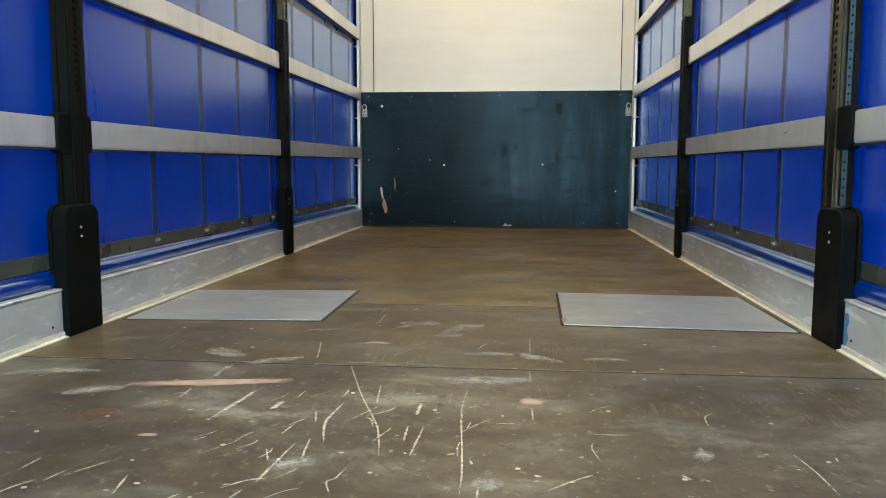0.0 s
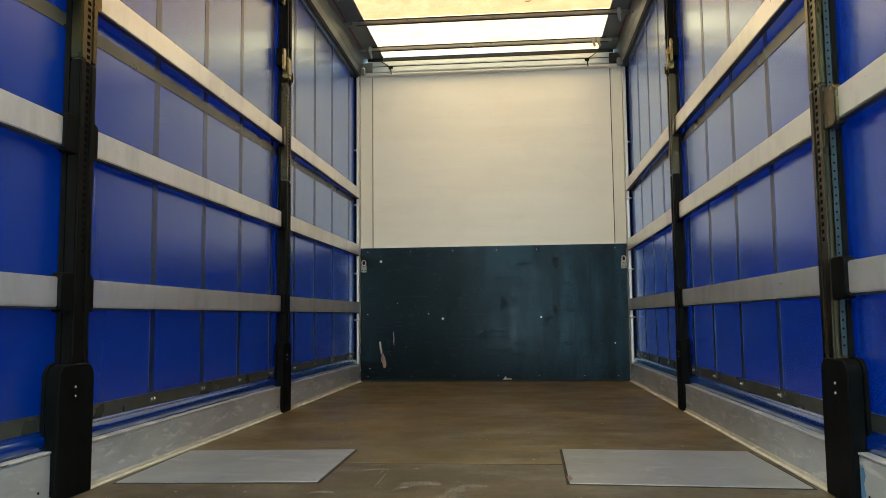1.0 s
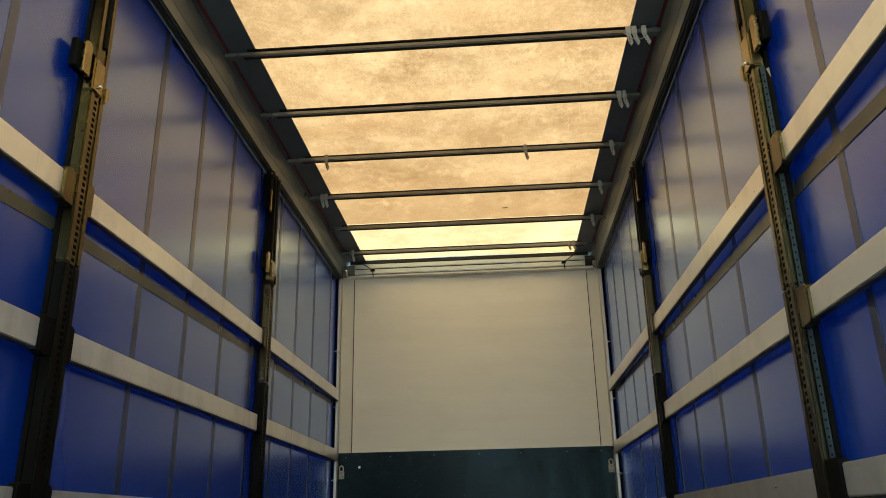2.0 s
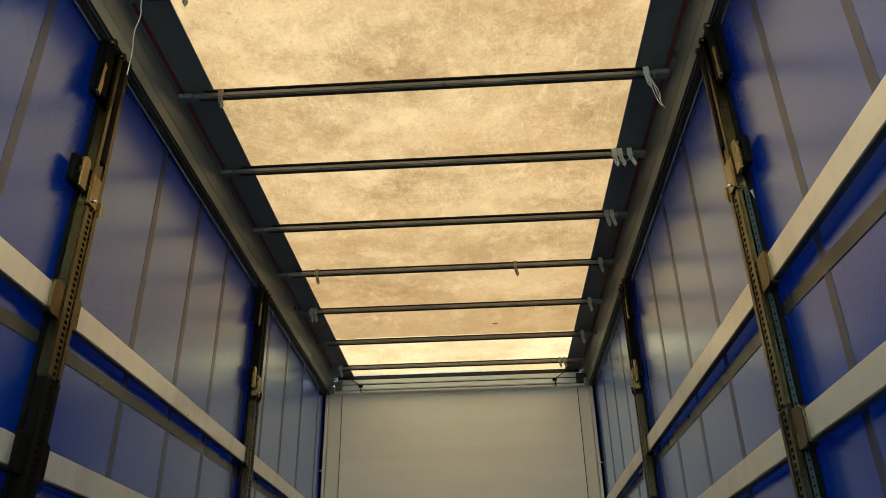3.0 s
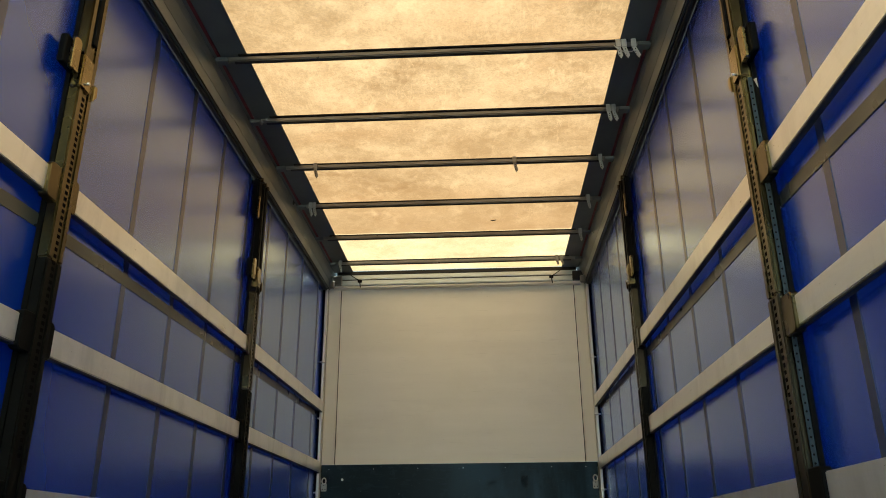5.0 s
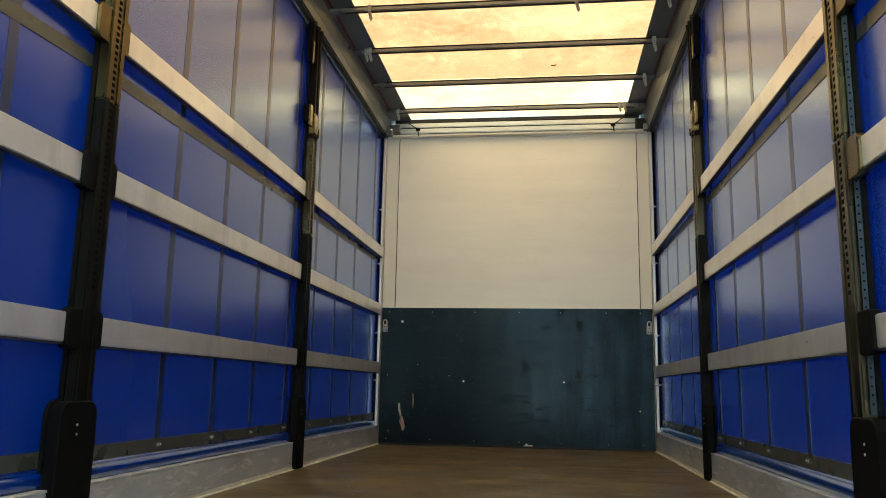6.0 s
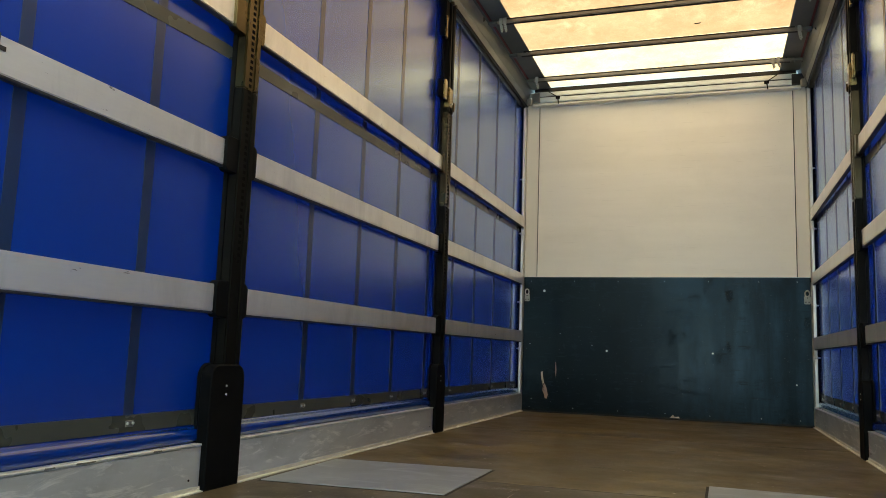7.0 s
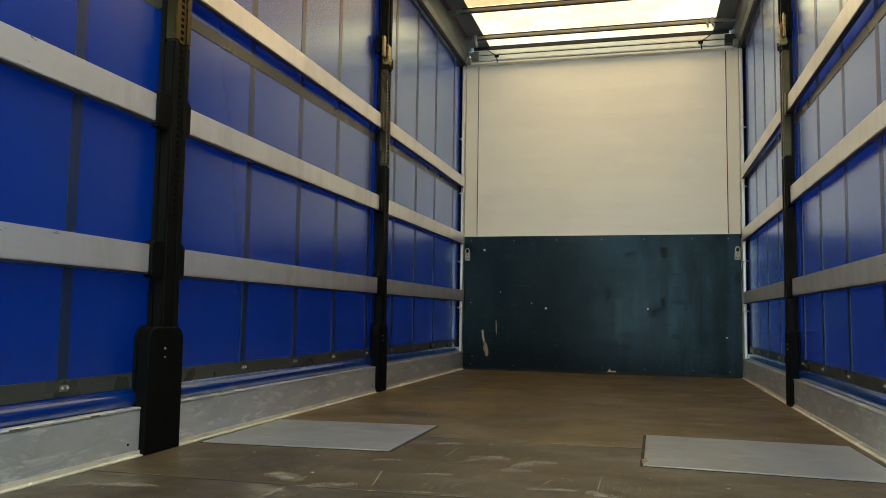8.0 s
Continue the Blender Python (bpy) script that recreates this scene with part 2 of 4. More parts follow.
def sheet_material(name, warm, pale, stains, rust=None):
    k = Mat(name)
    soft = k.noise(1.5, 4, 0.55, k.mapped((0.8, 1.3, 1)), 0.3)
    fine = k.noise(2.4, 10, 0.74, k.mapped((1, 1, 1), 0.2), 0.3)
    c = k.mix(k.ramp(soft, (0.35, 0.0), (0.65, 1.0)), warm, pale)
    brown = tuple(v * f for v, f in zip(warm, (0.50, 0.44, 0.35)))
    cloud = k.ramp(k.noise(1.1, 4, 0.6, k.mapped((0.9, 1.1, 1), 0, (2.1, 0.6, 0))), (0.36, 0.1), (0.60, 1.0))
    c = k.mix(k.math("MULTIPLY", k.ramp(fine, (0.40, 0.0), (0.66, stains)), cloud), c, brown)
    spot = k.ramp(k.noise(14, 7, 0.72, k.mapped((1, 1, 1), 0, (7, 2, 0))), (0.60, 0.0), (0.74, stains * 0.8))
    c = k.mix(spot, c, tuple(v * 0.55 for v in warm))
    grime = k.ramp(k.noise(1.5, 9, 0.70, k.mapped((1, 1, 1), 0.9, (1, 4, 0))), (0.46, 0.0), (0.62, stains * 0.55))
    c = k.mix(grime, c, tuple(v * f for v, f in zip(warm, (0.60, 0.60, 0.56))))
    grit = k.ramp(k.noise(70, 4, 0.7), (0.35, 0.86), (0.65, 1.12))
    c = k.mix(stains, c, k.mix(1.0, c, grit, "MULTIPLY"))
    # cracked, flaking coating: small crisp patches
    crack = k.ramp(k.noise(11, 9, 0.78, k.mapped((1, 0.8, 1), 0.4, (2, 3, 0)), 0.8), (0.50, 0.0), (0.56, stains * 0.22))
    c = k.mix(crack, c, tuple(min(1, v * 1.12) for v in pale))
    pit = k.ramp(k.noise(17, 8, 0.78, k.mapped((1, 1, 1), 1.1, (8, 1, 0)), 0.6), (0.56, 0.0), (0.62, stains * 0.4))
    c = k.mix(pit, c, tuple(v * f for v, f in zip(warm, (0.66, 0.62, 0.54))))
    lines = None
    for turn in (0.5, 1.25, 2.3):
        n = k.noise(3.0, 2, 0.5, k.mapped((9, 0.9, 1), turn), 0.3)
        line = k.math("LESS_THAN", k.math("ABSOLUTE", k.math("SUBTRACT", n, 0.5)), 0.006)
        gate = k.ramp(k.noise(1.7, 3, 0.5, k.mapped((1, 1, 1), 0, (turn * 9, 3, 0))), (0.54, 0.0), (0.62, 1.0))
        line = k.math("MULTIPLY", line, gate)
        lines = line if lines is None else k.math("MAXIMUM", lines, line)
    c = k.mix(k.math("MULTIPLY", lines, stains * 0.2), c, tuple(min(1, v * 1.4) for v in pale))
    wash = k.ramp(k.noise(6, 8, 0.7, k.mapped((1.2, 0.8, 1), 0.5, (3, 9, 0)), 0.4), (0.56, 0.0), (0.72, stains * 0.6))
    c = k.mix(wash, c, tuple(min(1, v * 1.22) for v in pale))
    if rust:
        # a rust-coloured stain in one front corner of the sheet
        split = k.node("ShaderNodeSeparateXYZ")
        k.link(k.co, split.inputs[0])
        wob = k.math("MULTIPLY", k.noise(3.0, 5, 0.6), 0.5)
        corner = k.math("MULTIPLY", k.ramp(k.math("ADD", split.outputs[0], wob), (0.45, 0.0), (0.95, 1.0)), k.ramp(k.math("SUBTRACT", k.math("ADD", split.outputs[1], k.math("MULTIPLY", wob, 0.3)), 7.0), (0.22, 0.0), (0.36, 1.0)))
        c = k.mix(k.math("MULTIPLY", corner, 0.4), c, rust)
    if stains == 1.0:
        # the sheet turns darker and browner towards the front bays
        run = k.node("ShaderNodeSeparateXYZ")
        k.link(k.mapped((1, 0.1, 1)), run.inputs[0])
        front = k.ramp(run.outputs[1], (0.42, 0.0), (0.64, 1.0))
        browning = k.math("MULTIPLY", front, k.ramp(k.noise(1.8, 6, 0.65, k.mapped((1, 1, 1), 0, (5, 8, 0))), (0.3, 0.25), (0.7, 0.75)))
        c = k.mix(browning, c, tuple(v * f for v, f in zip(warm, (0.72, 0.66, 0.60))))
    tr = k.node("ShaderNodeBsdfTranslucent")
    df = k.node("ShaderNodeBsdfDiffuse")
    k.link(c, tr.inputs[0])
    k.link(k.mix(0.35, c, (0.5, 0.5, 0.5)), df.inputs[0])
    both = k.node("ShaderNodeMixShader")
    both.inputs[0].default_value = 0.3
    k.link(tr.outputs[0], both.inputs[1])
    k.link(df.outputs[0], both.inputs[2])
    k.link(both.outputs[0], k.t.nodes["Material Output"].inputs[0])
    return k.m


def worn_mark(name, col, cover, scale, low=0.1, fading=True):
    """A mark that lies on a surface in broken patches, with the surface showing between them; it thins out towards its rim."""
    k = Mat(name, 0.65)
    n = k.noise(scale, 6, 0.7)
    k.color(k.mix(n, tuple(v * 0.75 for v in col), tuple(v * 1.15 for v in col)))
    fac = k.ramp(k.noise(scale * 0.8, 5, 0.7, k.mapped((1, 1.6, 1))), (0.34, low), (0.58, cover))
    if fading:
        rim = k.node("ShaderNodeAttribute", attribute_name="cover")
        fac = k.math("MULTIPLY", fac, rim.outputs["Fac"])
    clear = k.node("ShaderNodeBsdfTransparent")
    both = k.node("ShaderNodeMixShader")
    k.link(fac, both.inputs[0])
    k.link(clear.outputs[0], both.inputs[1])
    k.link(k.b.outputs[0], both.inputs[2])
    k.link(both.outputs[0], k.t.nodes["Material Output"].inputs[0])
    return k.m


def panel_material():
    """Painted wall panel, wiped and faintly streaked sideways, with a few specks."""
    k = Mat("white_wall_panel", 0.36)
    streak = k.ramp(k.noise(2.4, 5, 0.6, k.mapped((0.22, 1, 2.6))), (0.35, 0.0), (0.65, 1.0))
    c = k.mix(streak, (0.855, 0.82, 0.74), (0.90, 0.865, 0.785))
    dim = k.ramp(k.noise(1.6, 6, 0.66, k.mapped((1, 1, 1.4), 0, (3, 0, 5))), (0.48, 0.0), (0.70, 0.45))
    c = k.mix(dim, c, (0.78, 0.745, 0.67))
    dash = k.ramp(k.noise(6, 4, 0.6, k.mapped((0.7, 1, 12), 0, (2, 0, 8))), (0.64, 0.0), (0.69, 0.24))
    c = k.mix(dash, c, (0.62, 0.59, 0.53))
    spot = k.ramp(k.noise(60, 2, 0.5), (0.76, 0.0), (0.79, 0.5))
    k.color(k.mix(spot, c, (0.45, 0.42, 0.37)))
    k.rough(k.ramp(streak, (0.0, 0.32), (1.0, 0.42)))
    k.bump(k.noise(6, 5), 0.03)
    return k.m


def webbing_material():
    k = Mat("grey_webbing", 0.29, 0.0, 1.0)
    k.color(k.mix(k.noise(2.0, 2), (0.008, 0.021, 0.070), (0.010, 0.026, 0.085)))
    weave = k.node("ShaderNodeTexWave", wave_type="BANDS", bands_direction="Z")
    weave.inputs["Scale"].default_value = 120
    k.link(k.co, weave.inputs["Vector"])
    k.bump(weave.outputs["Fac"], 0.08, 0.0005)
    return k.m


M_TARP = tarp_material("blue_tarpaulin", 0.23)
M_HEM = tarp_material("polished_blue_tarpaulin", 0.15)
M_STRAP = webbing_material()
M_BAND = simple("grey_reinforcing_band", (0.046, 0.052, 0.046), 0.3, vary=0.15, scale=12, bump=0.04, spec=0.7)
M_FLOOR = floor_material("scuffed_plywood_floor", 0.75, (0.100, 0.082, 0.057))
M_FLOOR_MID = floor_material("grey_brown_plywood_floor", 0.6, (0.122, 0.096, 0.057), 0.9)
M_FLOOR_FAR = floor_material("brown_plywood_floor", 0.5, (0.172, 0.124, 0.050), 0.85)
M_BOARD = board_material()
M_LATH = lath_material()
M_UNDER = simple("shaded_lath_edge", (0.030, 0.032, 0.034), 0.45, 0.3, vary=0.5, scale=20)
M_KICK = smeared_metal("worn_aluminium_kickboard", (0.53, 0.565, 0.615), (0.71, 0.75, 0.80), (0.42, 0.455, 0.495), (0.88, 0.91, 0.94), 0.5, (1, 1.4, 8), 0.3)
M_EDGE = alu_material("dusty_floor_edge", (0.74, 0.72, 0.65), 0.2, 0.55, (1, 3, 3), 0.4)
M_RAIL = simple("grey_roof_rail", (0.27, 0.29, 0.28), 0.36, 0.6, vary=0.12, scale=5, bump=0.02)
M_BEAM = simple("galvanised_header", (0.62, 0.68, 0.69), 0.38, 0.25, vary=0.12, scale=7, bump=0.02)
M_BOW = alu_material("galvanised_bow", (0.22, 0.22, 0.215), 0.6, 0.36, (2, 6, 6), 0.5)
M_PLATE = smeared_metal("dull_steel_plate", (0.42, 0.45, 0.50), (0.54, 0.575, 0.63), (0.34, 0.365, 0.41), (0.56, 0.60, 0.65), 0.6, (1.3, 3.0, 1), 0.25)
M_CORNER = simple("bright_corner_aluminium", (0.66, 0.66, 0.64), 0.36, 0.4, vary=0.1, scale=12, bump=0.03)
M_WHITE = panel_material()
M_WHITE_B = simple("white_corner_panel", (0.76, 0.73, 0.655), 0.4, vary=0.05, scale=8, bump=0.03)
M_BLACK = simple("black_painted_steel", (0.005, 0.0055, 0.006), 0.5, vary=0.4, scale=18, spec=0.03)
M_POST = simple("oily_yellow_zinc", (0.085, 0.066, 0.032), 0.26, 1.0, vary=0.7, scale=14, bump=0.03)
M_POST_LOW = simple("dim_oily_steel", (0.006, 0.006, 0.0055), 0.36, 0.0, vary=0.5, scale=14, bump=0.03, spec=0.04)
M_POST_BROWN = simple("brown_oily_steel", (0.055, 0.043, 0.028), 0.3, 1.0, vary=0.5, scale=14, bump=0.03)
M_ZINC = simple("blue_grey_zinc", (0.034, 0.050, 0.064), 0.45, 0.5, vary=0.3, scale=20)
M_BRASS = simple("yellow_passivated_steel", (0.21, 0.162, 0.082), 0.25, 1.0, vary=0.4, scale=22)
M_HOLE = simple("dark_slot", (0.004, 0.004, 0.005), 0.9, vary=0.2, spec=0.03)
M_FLAP = simple("dark_grey_roof_tarp", (0.078, 0.092, 0.097), 0.5, vary=0.25, scale=9)
M_COVER = simple("dimmed_rail_face", (0.20, 0.215, 0.205), 0.34, 0.5, vary=0.12, scale=6, bump=0.02)
M_RED = simple("dark_red_webbing", (0.10, 0.006, 0.012), 0.6, vary=0.3, scale=40)
M_CLIP = simple("pale_grey_plastic", (0.40, 0.42, 0.42), 0.4, vary=0.15, scale=50)
M_BUCKLE = simple("grey_buckle_plastic", (0.24, 0.265, 0.27), 0.4, vary=0.2, scale=50)
M_SCREW = simple("worn_screw_head", (0.40, 0.39, 0.36), 0.5, 0.3, vary=0.3, scale=60)
M_STEEL = simple("bright_screw_steel", (0.65, 0.65, 0.63), 0.3, 0.8, vary=0.2, scale=60)
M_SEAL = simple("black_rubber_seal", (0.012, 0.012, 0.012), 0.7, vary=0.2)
M_SCAR = simple("bare_splintered_wood", (0.58, 0.50, 0.42), 0.8, vary=0.3, scale=35)
M_PINK_CHIP = simple("pinkish_bare_wood", (0.36, 0.25, 0.21), 0.8, vary=0.35, scale=40)
M_PINK = worn_mark("pinkish_scraped_wood", (0.42, 0.31, 0.265), 0.95, 22, 0.72)
M_RED_STAIN = worn_mark("reddish_stain", (0.17, 0.06, 0.05), 0.45, 14, 0.1)
M_SCUFF = worn_mark("grey_scuff", (0.345, 0.325, 0.30), 0.85, 17, 0.1)
M_SCRATCH = worn_mark("bare_scratched_wood", (0.53, 0.485, 0.42), 0.97, 60, 0.4)
M_MARKER = simple("black_marker", (0.01, 0.01, 0.012), 0.6, vary=0.2)
M_RUB = simple("dark_rub_mark", (0.10, 0.105, 0.10), 0.6, vary=0.5, scale=60)
M_SMUDGE = worn_mark("dark_rubbed_smudge", (0.006, 0.008, 0.010), 0.55, 40, 0.0, False)
M_BLUEPAINT = simple("blue_paint_smear", (0.10, 0.22, 0.42), 0.5, vary=0.3, scale=25)
M_GROUND = simple("yard_concrete", (0.50, 0.49, 0.47), 0.85, vary=0.2, scale=1.5)
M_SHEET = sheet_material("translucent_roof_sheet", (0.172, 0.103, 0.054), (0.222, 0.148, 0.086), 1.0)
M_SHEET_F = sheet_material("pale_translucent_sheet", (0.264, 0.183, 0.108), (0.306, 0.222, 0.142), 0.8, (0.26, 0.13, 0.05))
# rear sheet, out of view: made paler to let more daylight into the interior
M_SHEET_UNSEEN = sheet_material("unseen_bright_sheet", (0.62, 0.52, 0.35), (0.68, 0.58, 0.41), 0.15)


# ---- builders ----
def part(name, bm, mat, parent=None, label=""):
    """One bmesh as one mesh object, under a thing or a part."""
    me = bpy.data.meshes.new(name)
    bm.to_mesh(me)
    bm.free()
    me.materials.append(mat)
    ob = new(name, me)
    if parent is not None:
        ob.parent = parent
        ob.matrix_parent_inverse = parent.matrix_basis.inverted()
    if label:
        ob["label"] = label
    return ob


def thing(name, at, label, category, group="", kind=""):
    ob = new(name)
    ob.empty_display_size = 0.05
    ob.matrix_basis = Matrix.Translation(at)
    return tagged(ob, label, category, group, kind)


def block(x0, y0, z0, x1, y1, z1, bevel=0.0, seg=1, bm=None):
    """A box between two corners, its edges rounded by bevel; added to bm where one is given."""
    b = bmesh.new()
    bmesh.ops.create_cube(b, size=1)
    for v in b.verts:
        v.co = ((x0 + x1) / 2 + v.co.x * abs(x1 - x0), (y0 + y1) / 2 + v.co.y * abs(y1 - y0), (z0 + z1) / 2 + v.co.z * abs(z1 - z0))
    if bevel:
        bmesh.ops.bevel(b, geom=list(b.edges), offset=bevel, segments=seg, affect="EDGES", clamp_overlap=True)
    if bm is None:
        return b
    join(bm, b)
    return bm


def join(bm, other):
    me = bpy.data.meshes.new("joined")
    other.to_mesh(me)
    other.free()
    bm.from_mesh(me)
    bpy.data.meshes.remove(me)


def rod(p, q, r, n=10, bm=None):
    """A round bar from p to q."""
    b = bmesh.new()
    p, q = Vector(p), Vector(q)
    turn = (q - p).to_track_quat("Z", "Y").to_matrix().to_4x4()
    bmesh.ops.create_cone(b, cap_ends=True, segments=n, radius1=r, radius2=r, depth=(q - p).length,
                          matrix=Matrix.Translation((p + q) / 2) @ turn)
    for f in b.faces:
        f.smooth = len(f.verts) == 4
    if bm is None:
        return b
    join(bm, b)
    return bm


def plate_yz(s, x_face, thick, outline, bevel=0.003):
    """A plate parallel to a long side: the outline in (y, z), its inner face at |x| = x_face."""
    b = bmesh.new()
    vs = [b.verts.new((s * x_face, y, z)) for y, z in outline]
    f = b.faces.new(vs)
    ext = bmesh.ops.extrude_face_region(b, geom=[f])
    for v in ext["geom"]:
        if isinstance(v, bmesh.types.BMVert):
            v.co.x += s * thick
    bmesh.ops.recalc_face_normals(b, faces=list(b.faces))
    if bevel:
        bmesh.ops.bevel(b, geom=list(b.edges), offset=bevel, segments=1, affect="EDGES", clamp_overlap=True)
    return b


def rounded(y0, z0, y1, z1, r, top=True, bottom=False, n=5):
    """A rectangle's outline in (y, z) with rounded upper and, if asked, lower corners."""
    pts = []
    for cy, cz, a0, on in ((y1 - r, z0 + r, -90, bottom), (y1 - r, z1 - r, 0, top), (y0 + r, z1 - r, 90, top), (y0 + r, z0 + r, 180, bottom)):
        if on:
            pts += [(cy + r * math.cos(radians(a0 + 90 * k / n)), cz + r * math.sin(radians(a0 + 90 * k / n))) for k in range(n + 1)]
        else:
            pts.append((y1 if cy > (y0 + y1) / 2 else y0, z1 if cz > (z0 + z1) / 2 else z0))
    return pts


def sweep_y(profile, y0, y1, steps=1, closed=True, wobble=0.0, seed=0.0):
    """A profile in (x, z) carried along y."""
    b = bmesh.new()
    rows = []
    for k in range(steps + 1):
        y = y0 + (y1 - y0) * k / steps
        rows.append([b.verts.new((x + wobble * noise.noise((seed, y * 1.3, z * 2)), y, z)) for x, z in profile])
    n = len(profile)
    for a, c in zip(rows, rows[1:]):
        for i in range(n if closed else n - 1):
            b.faces.new((a[i], a[(i + 1) % n], c[(i + 1) % n], c[i]))
    if closed:
        b.faces.new(rows[0][::-1])
        b.faces.new(rows[-1])
    bmesh.ops.recalc_face_normals(b, faces=list(b.faces))
    return b


def ribbon(points, width, z, rag=0.3, steps=6, seed=1, soft=0.0):
    """A thin ragged streak on the floor along a smooth curve through points (x, y), tapering at its ends; soft: how much of its
    half width fades out."""
    rnd = random.Random(seed)
    pts = [Vector((x, y, 0)) for x, y in points]
    ends = [pts[0] * 2 - pts[1], *pts, pts[-1] * 2 - pts[-2]]
    line = []
    for p0, p1, p2, p3 in zip(ends, ends[1:], ends[2:], ends[3:]):
        for k in range(steps):
            u = k / steps
            line.append(0.5 * (2 * p1 + (p2 - p0) * u + (2 * p0 - 5 * p1 + 4 * p2 - p3) * u * u + (3 * p1 - p0 - 3 * p2 + p3) * u ** 3))
    line.append(pts[-1])
    b = bmesh.new()
    layer = b.verts.layers.float.new("cover")
    across = (-1, -0.55, 0, 0.55, 1)
    rows = []
    for i, p in enumerate(line):
        d = (line[min(i + 1, len(line) - 1)] - line[max(i - 1, 0)]).normalized()
        side = Vector((-d.y, d.x, 0))
        u = i / (len(line) - 1)
        taper = math.sin(math.pi * (0.04 + 0.92 * u)) ** 0.5
        row = []
        for c in across:
            v = b.verts.new(p + side * (c * width / 2 * (0.25 + 0.75 * taper) * (1 + rag * rnd.uniform(-1, 1))) + Vector((0, 0, z)))
            v[layer] = 1.0 if not soft else (1 - soft * abs(c) ** 1.5) * min(1.0, taper * 1.1)
            row.append(v)
        rows.append(row)
    for r0, r1 in zip(rows, rows[1:]):
        for j in range(len(across) - 1):
            b.faces.new((r0[j], r1[j], r1[j + 1], r0[j + 1]))
    bmesh.ops.recalc_face_normals(b, faces=list(b.faces))
    for f in b.faces:
        if f.normal.z < 0:
            f.normal_flip()
    return b


# ---- ground outside, under the vehicle ----
bm = bmesh.new()
bmesh.ops.create_grid(bm, x_segments=8, y_segments=8, size=400)
for v in bm.verts:
    v.co.z = -1.15
tagged(part("ground", bm, M_GROUND), "pale concrete yard under the open rear", "ground", kind="structure")

# ---- cargo floor ----
floor = tagged(part("floor", block(-XL - 0.06, Y0, -0.14, XR + 0.06, LEN + 0.08, -0.022), M_BLACK), "worn brown plywood cargo floor with pale scratches", "floor", kind="structure")
JOINTS = (Y0, 2.447, 3.442, 5.69, LEN)
for a, b in zip(JOINTS, JOINTS[1:]):
    part("floor_panel", block(-XL + 0.015, a + 0.006, -0.02, XR - 0.015, b - 0.005, 0.0, 0.002), M_FLOOR if a < 2 else M_FLOOR_MID if a < 3 else M_FLOOR_FAR, floor)


for s, X in ((-1, XL), (1, XR)):
    rv = part("side_rave", block(s * (X - 0.014), Y0, -0.021, s * (X + 0.075), LEN + 0.05, -0.001), M_BLACK, None)
    tagged(rv, "dark steel side rave under the kickboards", "side rave", kind="structure")
    part("outer_skirt", block(s * (X + 0.062), Y0, 0.0, s * (X + 0.075), LEN + 0.05, 0.20), M_BLACK, rv)


for y in JOINTS[1:-1]:
    part("joint", block(-XL + 0.016, y - 0.0049, -0.02, XR - 0.016, y + 0.0058, -0.0006), M_SEAL, floor, "dark open joint between floor panels")


# ---- steel plates let into the floor ----
def steel_plate(corners, label):
    cx, cy = sum(p[0] for p in corners) / 4, sum(p[1] for p in corners) / 4
    t = thing("steel_plate", (cx, cy, 0), label, "floor plate", "plates in the floor")
    b = bmesh.new()
    f = b.faces.new([b.verts.new((x, y, 0.001)) for x, y in corners])
    ext = bmesh.ops.extrude_face_region(b, geom=[f])
    for v in ext["geom"]:
        if isinstance(v, bmesh.types.BMVert):
            v.co.z += 0.004
    bmesh.ops.recalc_face_normals(b, faces=list(b.faces))
    bmesh.ops.bevel(b, geom=list(b.edges), offset=0.0015, segments=1, affect="EDGES")
    part("plate", b, M_PLATE, t)
    grown = [(x + 0.011 * (1 if x > cx else -1), y + 0.010 * (1 if y > cy else -1)) for x, y in corners]
    b = bmesh.new()
    f = b.faces.new([b.verts.new((x, y, 0.0008)) for x, y in grown])
    part("gap", b, M_SEAL, t, "dark dirty gap round the plate")
    return t


steel_plate(((-1.188, 3.015), (-0.476, 3.062), (-0.484, 3.745), (-1.205, 3.69)), "dull grey steel plate set in the plywood floor")
plate_r = steel_plate(((0.397, 3.075), (1.178, 3.03), (1.170, 3.75), (0.408, 3.785)), "dull grey steel plate with a rusty edge")
part("rust", ribbon(((0.397, 3.10), (0.405, 3.20)), 0.018, 0.0062, 0.6, 6, 4), M_PINK, plate_r, "rusty worn corner")


# ---- long sides ----
def kickboard(s, X, a, b):
    t = thing("kickboard", (s * X, (a + b) / 2, 0), "worn aluminium kickboard along the cargo floor", "kickboard", "kickboards")
    part("board", block(s * X, a, 0.012, s * (X + 0.025), b, 0.152, 0.002), M_KICK, t)
    part("lip", block(s * (X - 0.003), a, 0.1535, s * (X + 0.03), b, 0.162, 0.002), M_KICK, t, "scuffed bright upper lip")
    prof = [(s * (X - 0.018), 0.0005), (s * (X - 0.018), 0.004), (s * (X - 0.005), 0.007), (s * (X - 0.004), 0.020), (s * (X - 0.001), 0.020), (s * (X - 0.001), 0.0005)]
    part("floor_angle", sweep_y(prof, a, b), M_EDGE, t, "dusty pale edge profile")
    part("screw", rod((s * X, b - 0.06, 0.045), (s * (X - 0.002), b - 0.06, 0.045), 0.004, 8), M_HOLE, t)
    return t


def slope(s, y, zc):
    """How far a lath that belongs at zc lies off it at y: the laths run slightly aslant to the floor."""
    return (0.0058 - 0.0012 * (1.2 - zc)) * (y - 6.0 + 2.0 * (1.2 - zc)) if s < 0 else 0.004 + 0.002 * (y - 3.0)


